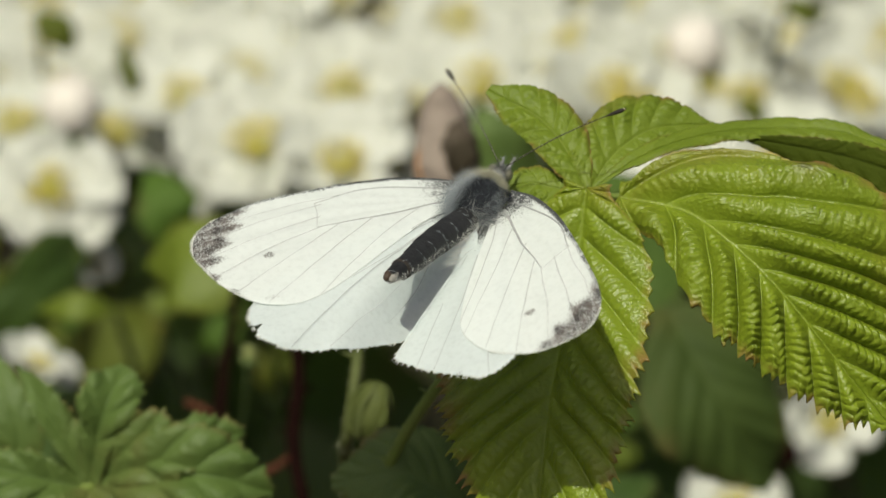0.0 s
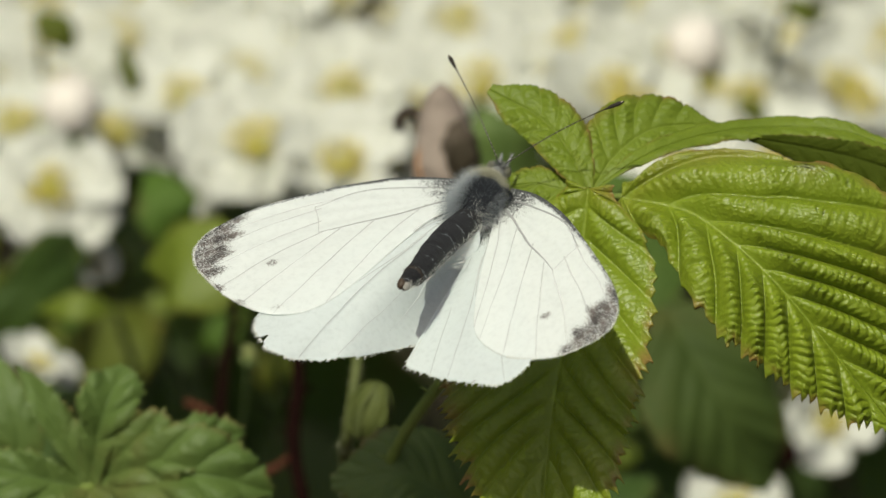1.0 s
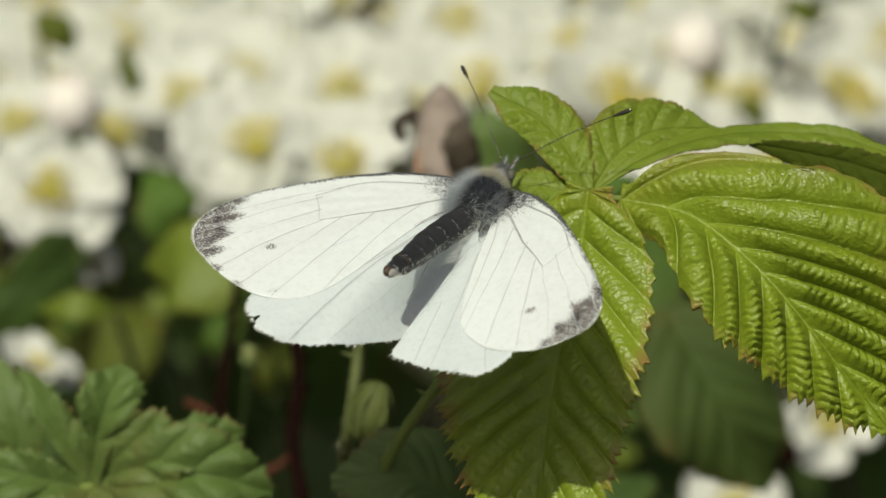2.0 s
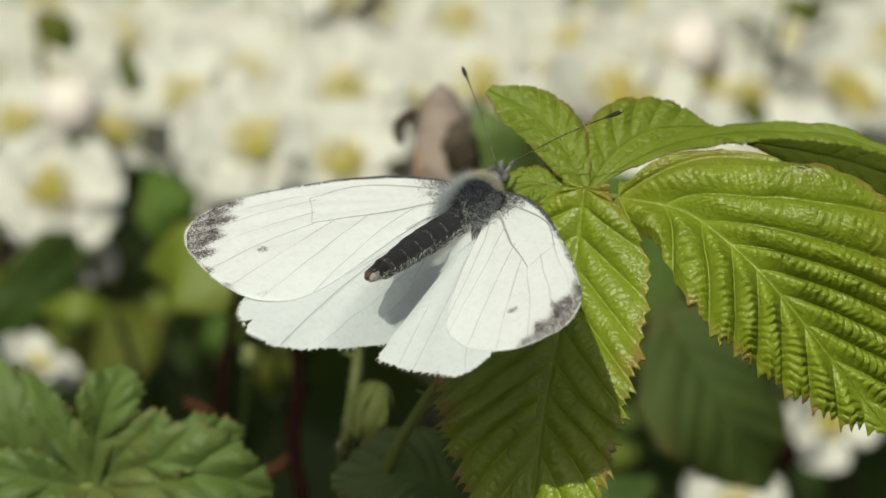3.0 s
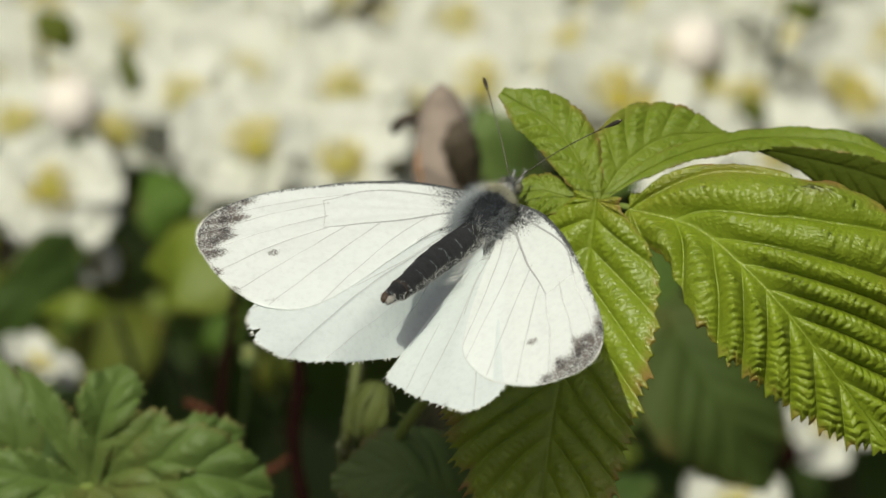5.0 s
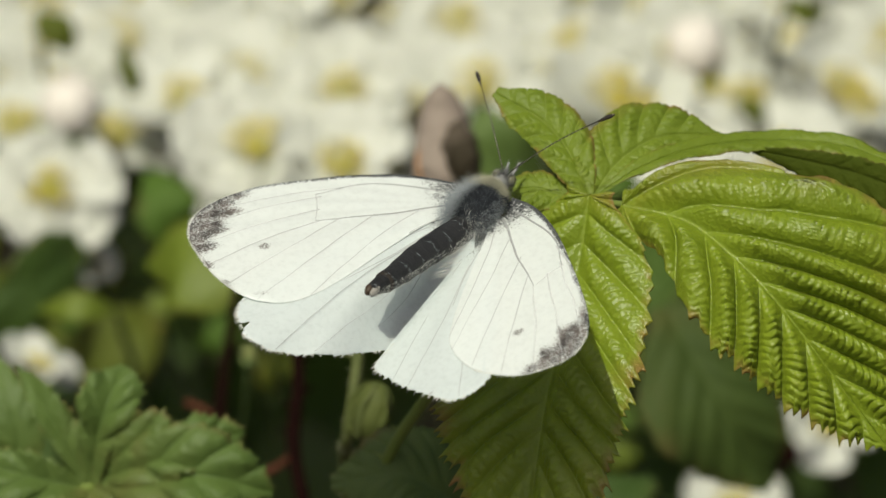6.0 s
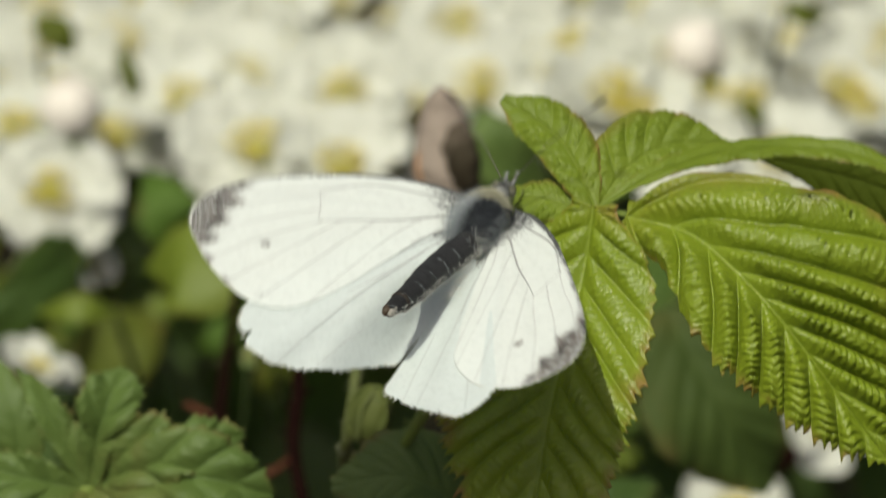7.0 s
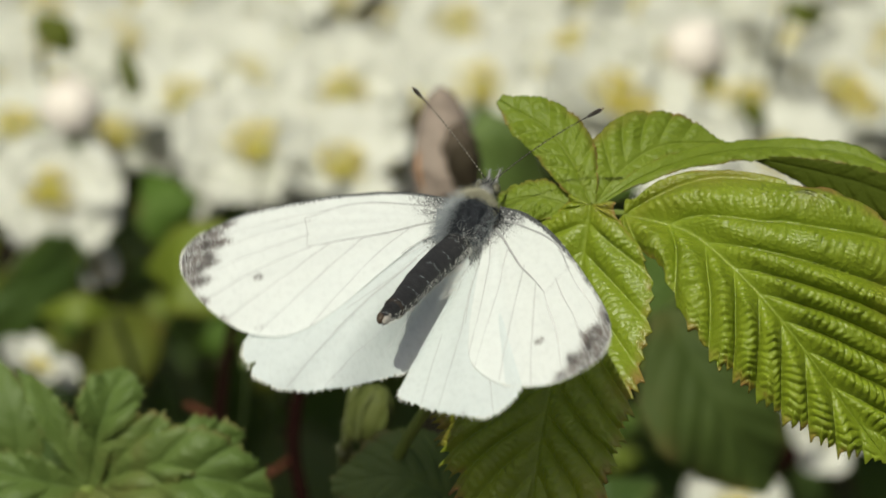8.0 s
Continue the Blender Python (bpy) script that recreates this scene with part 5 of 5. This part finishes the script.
def motions():
    BUTTERFLY_ROWS = [
        (0.00, pose(0.00324, 0.00165, 0.60214, 2.7, 2.0, -27.8)), (0.50, pose(0.00340, 0.00145, 0.60217, 2.1, 5.1, -26.9)),
        (1.00, pose(0.00329, 0.00146, 0.60242, 4.2, 4.9, -24.3)), (1.50, pose(0.00355, 0.00143, 0.60248, 1.3, 4.2, -26.3)),
        (3.00, pose(0.00283, 0.00163, 0.60197, 2.5, -1.0, -31.6)), (3.50, pose(0.00315, 0.00159, 0.60184, 3.1, -0.9, -31.8)),
        (4.00, pose(0.00294, 0.00166, 0.60184, 2.7, -1.2, -33.2)), (4.50, pose(0.00356, 0.00146, 0.60171, 4.6, -0.4, -32.0)),
        (4.70, pose(0.00414, 0.00085, 0.60106, 4.7, 1.1, -30.5)), (5.80, pose(0.00323, 0.00155, 0.60173, 6.4, -0.1, -32.8)),
        (6.00, pose(0.00332, 0.00145, 0.60161, 6.7, 0.3, -32.8)), (6.30, pose(0.00348, 0.00127, 0.60168, 6.7, 1.9, -32.6)),
        (6.50, pose(0.00395, 0.00035, 0.60102, 8.5, 2.3, -30.3)), (6.60, pose(0.00345, 0.00184, 0.60248, 4.5, 2.6, -32.7)),
        (6.70, pose(0.00310, 0.00056, 0.60090, 8.1, 2.2, -29.7)), (6.80, pose(0.00381, 0.00123, 0.60170, 6.3, 2.0, -29.4)),
        (6.90, pose(0.00314, 0.00058, 0.60102, 9.6, 1.7, -27.7)), (7.00, pose(0.00360, 0.00064, 0.60108, 9.4, 2.6, -28.0)),
        (7.20, pose(0.00379, 0.00051, 0.60087, 11.2, 3.1, -25.5)), (7.30, pose(0.00348, 0.00137, 0.60203, 8.3, 3.9, -26.9)),
        (7.40, pose(0.00358, 0.00042, 0.60091, 11.3, 3.6, -25.2)), (7.50, pose(0.00385, 0.00085, 0.60182, 9.9, 3.6, -24.8)),
        (7.60, pose(0.00293, 0.00072, 0.60119, 9.6, 3.0, -26.0)), (7.80, pose(0.00220, 0.00047, 0.60176, 13.5, 1.0, -24.9)),
        (8.00, pose(0.00264, 0.00074, 0.60106, 11.0, -1.9, -25.0))]
    LEFT_FORE_ROWS = [
        (0.00, pose(-0.00130, 0.00060, 0.00120, -7.9, -1.7, 40.0)), (0.50, pose(-0.00130, 0.00060, 0.00120, -8.2, -1.7, 37.8)),
        (1.00, pose(-0.00130, 0.00060, 0.00120, -9.7, -4.9, 38.4)), (1.50, pose(-0.00130, 0.00060, 0.00120, -7.8, -3.1, 39.5)),
        (3.00, pose(-0.00130, 0.00060, 0.00120, -4.2, 2.6, 42.5)), (3.50, pose(-0.00130, 0.00060, 0.00120, -5.5, 1.8, 41.5)),
        (4.00, pose(-0.00130, 0.00060, 0.00120, -4.5, 3.5, 42.9)), (4.50, pose(-0.00130, 0.00060, 0.00120, -4.9, 4.6, 40.5)),
        (4.70, pose(-0.00130, 0.00060, 0.00120, -4.1, 5.1, 39.1)), (5.80, pose(-0.00130, 0.00060, 0.00120, -5.5, 5.1, 41.2)),
        (6.00, pose(-0.00130, 0.00060, 0.00120, -5.3, 5.8, 40.5)), (6.30, pose(-0.00130, 0.00060, 0.00120, -6.0, 5.0, 39.4)),
        (6.50, pose(-0.00130, 0.00060, 0.00120, -4.9, 4.5, 37.3)), (6.60, pose(-0.00130, 0.00060, 0.00120, -5.4, 5.2, 37.2)),
        (6.70, pose(-0.00130, 0.00060, 0.00120, -4.4, 10.7, 36.7)), (6.80, pose(-0.00130, 0.00060, 0.00120, -4.1, 9.3, 35.9)),
        (6.90, pose(-0.00130, 0.00060, 0.00120, -4.3, 12.2, 32.9)), (7.00, pose(-0.00130, 0.00060, 0.00120, -4.3, 10.4, 33.5)),
        (7.20, pose(-0.00130, 0.00060, 0.00120, -7.4, 6.3, 34.7)), (7.30, pose(-0.00130, 0.00060, 0.00120, -5.0, 9.3, 32.9)),
        (7.40, pose(-0.00130, 0.00060, 0.00120, -6.5, 9.5, 34.3)), (7.50, pose(-0.00130, 0.00060, 0.00120, -6.0, 7.2, 33.3)),
        (7.60, pose(-0.00130, 0.00060, 0.00120, -5.0, 8.5, 35.5)), (7.80, pose(-0.00130, 0.00060, 0.00120, -7.0, 11.3, 34.5)),
        (8.00, pose(-0.00130, 0.00060, 0.00120, -5.5, 7.3, 35.8))]
    RIGHT_FORE_ROWS = [
        (0.00, pose(0.00130, 0.00060, 0.00120, 23.1, -16.1, -40.9)), (0.50, pose(0.00130, 0.00060, 0.00120, 23.1, -16.3, -41.8)),
        (1.00, pose(0.00130, 0.00060, 0.00120, 24.7, -17.8, -41.0)), (1.50, pose(0.00130, 0.00060, 0.00120, 23.5, -16.5, -40.9)),
        (3.00, pose(0.00130, 0.00060, 0.00120, 22.9, -15.4, -39.6)), (3.50, pose(0.00130, 0.00060, 0.00120, 21.2, -13.9, -39.6)),
        (4.00, pose(0.00130, 0.00060, 0.00120, 21.5, -14.1, -39.6)), (4.50, pose(0.00130, 0.00060, 0.00120, 19.5, -13.2, -38.7)),
        (4.70, pose(0.00130, 0.00060, 0.00120, 20.5, -12.8, -39.4)), (5.80, pose(0.00130, 0.00060, 0.00120, 18.3, -12.5, -37.0)),
        (6.00, pose(0.00130, 0.00060, 0.00120, 18.4, -13.8, -38.0)), (6.30, pose(0.00130, 0.00060, 0.00120, 19.2, -14.3, -38.4)),
        (6.50, pose(0.00130, 0.00060, 0.00120, 19.9, -13.2, -38.6)), (6.60, pose(0.00130, 0.00060, 0.00120, 20.9, -16.5, -40.1)),
        (6.70, pose(0.00130, 0.00060, 0.00120, 20.7, -16.2, -39.5)), (6.80, pose(0.00130, 0.00060, 0.00120, 15.2, -11.6, -38.9)),
        (6.90, pose(0.00130, 0.00060, 0.00120, 31.9, -27.7, -47.7)), (7.00, pose(0.00130, 0.00060, 0.00120, 24.6, -20.0, -43.8)),
        (7.20, pose(0.00130, 0.00060, 0.00120, 17.1, -13.7, -40.3)), (7.30, pose(0.00130, 0.00060, 0.00120, 25.9, -23.8, -43.8)),
        (7.40, pose(0.00130, 0.00060, 0.00120, 16.9, -16.1, -41.3)), (7.50, pose(0.00130, 0.00060, 0.00120, 21.4, -18.5, -41.7)),
        (7.60, pose(0.00130, 0.00060, 0.00120, 18.8, -15.0, -39.6)), (7.80, pose(0.00130, 0.00060, 0.00120, 29.0, -26.4, -41.3)),
        (8.00, pose(0.00130, 0.00060, 0.00120, 17.9, -15.9, -37.7))]
    LEFT_HIND_ROWS = [
        (0.00, pose(-0.00129, 0.00059, 0.00111, -1.5, -2.0, 40.5)), (0.50, pose(-0.00129, 0.00059, 0.00111, -1.8, -2.0, 38.3)),
        (1.00, pose(-0.00128, 0.00059, 0.00111, -3.4, -5.2, 38.9)), (1.50, pose(-0.00129, 0.00059, 0.00111, -1.4, -3.4, 39.2)),
        (3.00, pose(-0.00130, 0.00059, 0.00111, 2.2, 2.2, 42.7)), (3.50, pose(-0.00130, 0.00059, 0.00111, 0.9, 1.5, 42.3)),
        (4.00, pose(-0.00130, 0.00059, 0.00111, 1.9, 3.2, 43.0)), (4.50, pose(-0.00130, 0.00059, 0.00111, 1.6, 4.2, 41.5)),
        (4.70, pose(-0.00130, 0.00059, 0.00111, 2.4, 4.8, 39.9)), (5.80, pose(-0.00130, 0.00059, 0.00111, 1.0, 4.8, 41.9)),
        (6.00, pose(-0.00130, 0.00059, 0.00111, 1.2, 5.4, 41.2)), (6.30, pose(-0.00130, 0.00059, 0.00111, 0.5, 4.6, 40.5)),
        (6.50, pose(-0.00130, 0.00059, 0.00111, 1.5, 4.1, 36.7)), (6.60, pose(-0.00130, 0.00059, 0.00111, 1.2, 4.8, 40.0)),
        (6.70, pose(-0.00131, 0.00058, 0.00111, 2.3, 10.3, 38.6)), (6.80, pose(-0.00131, 0.00059, 0.00111, 2.8, 8.8, 39.3)),
        (6.90, pose(-0.00131, 0.00058, 0.00111, 2.6, 11.8, 35.3)), (7.00, pose(-0.00131, 0.00059, 0.00111, 2.6, 9.9, 35.9)),
        (7.20, pose(-0.00130, 0.00058, 0.00111, -0.8, 6.0, 36.4)), (7.30, pose(-0.00131, 0.00059, 0.00111, 1.7, 8.9, 34.9)),
        (7.40, pose(-0.00131, 0.00058, 0.00111, 0.2, 9.1, 36.5)), (7.50, pose(-0.00130, 0.00059, 0.00111, 0.5, 6.8, 34.0)),
        (7.60, pose(-0.00131, 0.00059, 0.00111, 1.5, 8.2, 35.7)), (7.80, pose(-0.00131, 0.00058, 0.00111, -0.2, 10.9, 36.3)),
        (8.00, pose(-0.00130, 0.00059, 0.00111, 1.2, 6.9, 37.8))]
    RIGHT_HIND_ROWS = [
        (0.00, pose(0.00134, 0.00061, 0.00112, 22.4, -17.0, -38.6)), (0.50, pose(0.00134, 0.00061, 0.00112, 22.4, -17.2, -39.6)),
        (1.00, pose(0.00134, 0.00061, 0.00112, 24.3, -18.4, -39.7)), (1.50, pose(0.00134, 0.00061, 0.00112, 23.0, -17.2, -39.1)),
        (3.00, pose(0.00134, 0.00061, 0.00112, 22.5, -16.0, -38.2)), (3.50, pose(0.00134, 0.00061, 0.00112, 20.9, -14.5, -38.1)),
        (4.00, pose(0.00134, 0.00061, 0.00112, 21.1, -14.7, -38.1)), (4.50, pose(0.00133, 0.00061, 0.00112, 19.5, -13.2, -38.6)),
        (4.70, pose(0.00133, 0.00061, 0.00112, 20.6, -12.6, -40.1)), (5.80, pose(0.00133, 0.00061, 0.00112, 18.5, -12.1, -38.0)),
        (6.00, pose(0.00133, 0.00061, 0.00112, 18.6, -13.6, -38.6)), (6.30, pose(0.00133, 0.00061, 0.00112, 19.3, -14.1, -39.0)),
        (6.50, pose(0.00133, 0.00061, 0.00112, 20.2, -12.7, -40.1)), (6.60, pose(0.00134, 0.00061, 0.00112, 21.0, -16.3, -40.6)),
        (6.70, pose(0.00134, 0.00061, 0.00112, 20.8, -16.1, -39.7)), (6.80, pose(0.00133, 0.00061, 0.00111, 15.3, -11.5, -39.3)),
        (6.90, pose(0.00136, 0.00061, 0.00113, 31.7, -27.9, -47.3)), (7.00, pose(0.00135, 0.00061, 0.00112, 24.5, -20.1, -43.8)),
        (7.20, pose(0.00133, 0.00061, 0.00112, 16.9, -13.9, -39.7)), (7.30, pose(0.00135, 0.00061, 0.00113, 25.9, -23.8, -43.9)),
        (7.40, pose(0.00134, 0.00060, 0.00112, 16.9, -16.0, -41.4)), (7.50, pose(0.00134, 0.00061, 0.00112, 21.5, -18.4, -41.9)),
        (7.60, pose(0.00134, 0.00061, 0.00112, 18.8, -14.9, -39.7)), (7.80, pose(0.00136, 0.00061, 0.00113, 29.1, -26.3, -41.4)),
        (8.00, pose(0.00134, 0.00061, 0.00112, 18.0, -15.9, -38.0))]
    LEFT_ANTENNA_ROWS = [
        (0.00, pose(-0.00070, 0.00461, 0.00233, 8.3, 0.0, 49.7)), (0.50, pose(-0.00070, 0.00461, 0.00233, 5.0, 0.0, 32.8)),
        (1.00, pose(-0.00070, 0.00461, 0.00233, 11.3, 0.0, 45.7)), (1.50, pose(-0.00070, 0.00461, 0.00233, 8.1, 0.0, 45.9)),
        (3.00, pose(-0.00070, 0.00461, 0.00233, 11.4, 0.0, 45.0)), (3.50, pose(-0.00070, 0.00461, 0.00233, 11.6, 0.0, 45.0)),
        (4.00, pose(-0.00070, 0.00461, 0.00233, 12.1, 0.0, 42.7)), (4.50, pose(-0.00070, 0.00461, 0.00233, 9.9, 0.0, 39.7)),
        (5.80, pose(-0.00070, 0.00461, 0.00233, 5.1, 0.0, 42.7)), (6.00, pose(-0.00070, 0.00461, 0.00233, 5.7, 0.0, 42.5)),
        (6.30, pose(-0.00070, 0.00461, 0.00233, 3.4, 0.0, 42.1)), (6.50, pose(-0.00070, 0.00461, 0.00233, 4.2, 0.0, 40.5)),
        (6.70, pose(-0.00070, 0.00461, 0.00233, -7.9, 0.0, 44.2)), (6.80, pose(-0.00070, 0.00461, 0.00233, -0.3, 0.0, 45.9)),
        (7.00, pose(-0.00070, 0.00461, 0.00233, -2.8, 0.0, 48.5)), (7.40, pose(-0.00070, 0.00461, 0.00233, 8.2, 0.0, 55.4)),
        (7.50, pose(-0.00070, 0.00461, 0.00233, 6.4, 0.0, 54.6)), (7.60, pose(-0.00070, 0.00461, 0.00233, 15.1, 0.0, 66.5)),
        (7.80, pose(-0.00070, 0.00461, 0.00233, 8.6, 0.0, 58.8)), (8.00, pose(-0.00070, 0.00461, 0.00233, 8.0, 0.0, 54.5))]
    RIGHT_ANTENNA_ROWS = [
        (0.00, pose(-0.00000, 0.00461, 0.00233, 35.9, -0.0, -70.3)), (0.50, pose(-0.00000, 0.00461, 0.00233, 32.0, -0.0, -67.8)),
        (1.00, pose(-0.00000, 0.00461, 0.00233, 39.5, -0.0, -69.7)), (1.50, pose(-0.00000, 0.00461, 0.00233, 37.6, -0.0, -69.1)),
        (3.00, pose(-0.00000, 0.00461, 0.00233, 32.9, -0.0, -67.2)), (3.50, pose(-0.00000, 0.00461, 0.00233, 34.4, -0.0, -69.5)),
        (4.00, pose(-0.00000, 0.00461, 0.00233, 34.9, -0.0, -69.8)), (4.50, pose(-0.00000, 0.00461, 0.00233, 41.9, -0.0, -75.8)),
        (5.80, pose(-0.00000, 0.00461, 0.00233, 39.5, -0.0, -72.7)), (6.00, pose(-0.00000, 0.00461, 0.00233, 39.7, -0.0, -73.0)),
        (6.30, pose(-0.00000, 0.00461, 0.00233, 39.6, -0.0, -74.4)), (6.50, pose(-0.00000, 0.00461, 0.00233, 43.2, -0.0, -75.6)),
        (6.70, pose(-0.00000, 0.00461, 0.00233, 54.6, -0.0, -55.1)), (6.80, pose(-0.00000, 0.00461, 0.00233, 46.3, -0.0, -63.3)),
        (7.00, pose(-0.00000, 0.00461, 0.00233, 46.8, -0.0, -57.5)), (7.40, pose(-0.00000, 0.00461, 0.00233, 41.9, -0.0, -64.6)),
        (7.50, pose(-0.00000, 0.00461, 0.00233, 42.7, -0.0, -67.5)), (7.60, pose(-0.00000, 0.00461, 0.00233, 42.2, -0.0, -59.4)),
        (7.80, pose(-0.00000, 0.00461, 0.00233, 34.3, -0.0, -64.5)), (8.00, pose(-0.00000, 0.00461, 0.00233, 35.7, -0.0, -65.2))]
    SPRAY_ROWS = [
        (0.00, pose(0.01225, 0.00542, 0.60251, 0.0, -0.0, 0.0)), (0.50, pose(0.01234, 0.00524, 0.60257, -0.9, 0.3, -0.0)),
        (1.00, pose(0.01245, 0.00538, 0.60249, 0.7, 0.2, 0.6)), (1.50, pose(0.01252, 0.00520, 0.60241, 0.2, 0.9, 0.5)),
        (3.00, pose(0.01212, 0.00544, 0.60251, -1.2, 0.3, -0.7)), (3.50, pose(0.01222, 0.00527, 0.60256, 0.3, -0.1, -0.2)),
        (4.00, pose(0.01210, 0.00535, 0.60249, -1.0, 0.1, -1.7)), (4.50, pose(0.01267, 0.00517, 0.60226, 0.1, 0.3, -1.1)),
        (4.70, pose(0.01325, 0.00468, 0.60176, 5.6, 0.6, -1.1)), (5.80, pose(0.01234, 0.00509, 0.60225, -0.5, 2.0, -1.1)),
        (6.00, pose(0.01248, 0.00472, 0.60231, 0.7, 1.2, -1.6)), (6.30, pose(0.01272, 0.00464, 0.60173, 1.4, 1.1, -2.7)),
        (6.50, pose(0.01286, 0.00414, 0.60181, 4.6, 0.5, -1.7)), (6.60, pose(0.01250, 0.00513, 0.60220, -1.3, 2.3, -2.3)),
        (6.80, pose(0.01282, 0.00478, 0.60184, 2.3, 2.9, -1.1)), (6.90, pose(0.01242, 0.00474, 0.60164, 3.7, 4.5, 2.8)),
        (7.00, pose(0.01288, 0.00405, 0.60183, 4.2, 0.3, -3.1)), (7.20, pose(0.01281, 0.00449, 0.60160, 8.7, 3.0, 3.6)),
        (7.30, pose(0.01269, 0.00508, 0.60199, -0.7, 4.1, 0.5)), (7.50, pose(0.01293, 0.00447, 0.60256, 1.5, 1.2, 1.1)),
        (7.60, pose(0.01258, 0.00440, 0.60191, 2.7, -0.6, -3.6)), (8.00, pose(0.01261, 0.00413, 0.60200, 1.9, 0.6, -3.0))]
    # quick flutter in the gusts near the end: what is added from one film frame to the next
    lift = {6.5: pose(0, 0, 0.00036, 0.8, 0, 0), 7.0: pose(0, 0, 0.00034, 0.8, 0, 0), 7.5: pose(0, 0, 0.00018), 8.0: pose(0, 0, 0.00010)}
    beat_left = {6.5: pose(0, 0, 0, 0, 2.0, 0), 7.0: pose(0, 0, 0, 0, 1.9, 0), 7.5: pose(0, 0, 0, 0, 1.2, 0), 8.0: pose(0, 0, 0, 0, 0.8, 0)}
    beat_right = {6.5: pose(0, 0, 0, 0, -0.5, 0), 7.0: pose(0, 0, 0, 0, -0.9, 0), 7.5: pose(0, 0, 0, 0, -1.6, 0), 8.0: pose(0, 0, 0, 0, -0.8, 0)}
    sway_left = {6.5: pose(0, 0, 0, 2, 0, 3), 7.0: pose(0, 0, 0, 3, 0, 7)}
    sway_right = {6.5: pose(0, 0, 0, 3, 0, 4), 7.0: pose(0, 0, 0, 1, 0, 2)}
    shake = {6.5: pose(0, 0, 0.00034, 0.7, 0, 0), 7.0: pose(0, 0, 0.00034, 0.7, 0, 0), 7.5: pose(0, 0, 0.00030, 0.6, 0, 0), 8.0: pose(0, 0, 0.00008)}
    # the abdomen bends up from its joint with the thorax
    joint = Matrix.Translation(mm(0.0, -2.2, 1.5))
    bends = ((0.0, -0.8, -0.3), (1.5, -0.8, -0.3), (3.0, 0.0, 0.0), (4.7, 0.0, 0.0), (6.0, -1.2, -0.5), (6.3, -1.8, -0.7), (6.5, -4.0, -1.4), (7.0, -3.6, -1.4), (7.5, -3.5, -1.5), (8.0, -3.4, -1.6))
    ABDOMEN_ROWS = [(t, joint @ pose(0, 0, 0, rx, 0, rz) @ joint.inverted()) for t, rx, rz in bends]
    for i, ring in enumerate(CATERPILLAR_RINGS):
        walk(ring, crawl_rows(i))
    walk(SPRAY, shaken(SPRAY_ROWS, shake))
    walk(BUTTERFLY, shaken(BUTTERFLY_ROWS, lift))
    walk(WINGS["abdomen"], ABDOMEN_ROWS)
    walk(WINGS["left_forewing"], shaken(LEFT_FORE_ROWS, beat_left))
    walk(WINGS["right_forewing"], shaken(RIGHT_FORE_ROWS, beat_right))
    walk(WINGS["left_hindwing"], shaken(LEFT_HIND_ROWS, beat_left))
    walk(WINGS["right_hindwing"], shaken(RIGHT_HIND_ROWS, beat_right))
    walk(WINGS["left_antenna"], shaken(LEFT_ANTENNA_ROWS, sway_left))
    walk(WINGS["right_antenna"], shaken(RIGHT_ANTENNA_ROWS, sway_right))


motions()
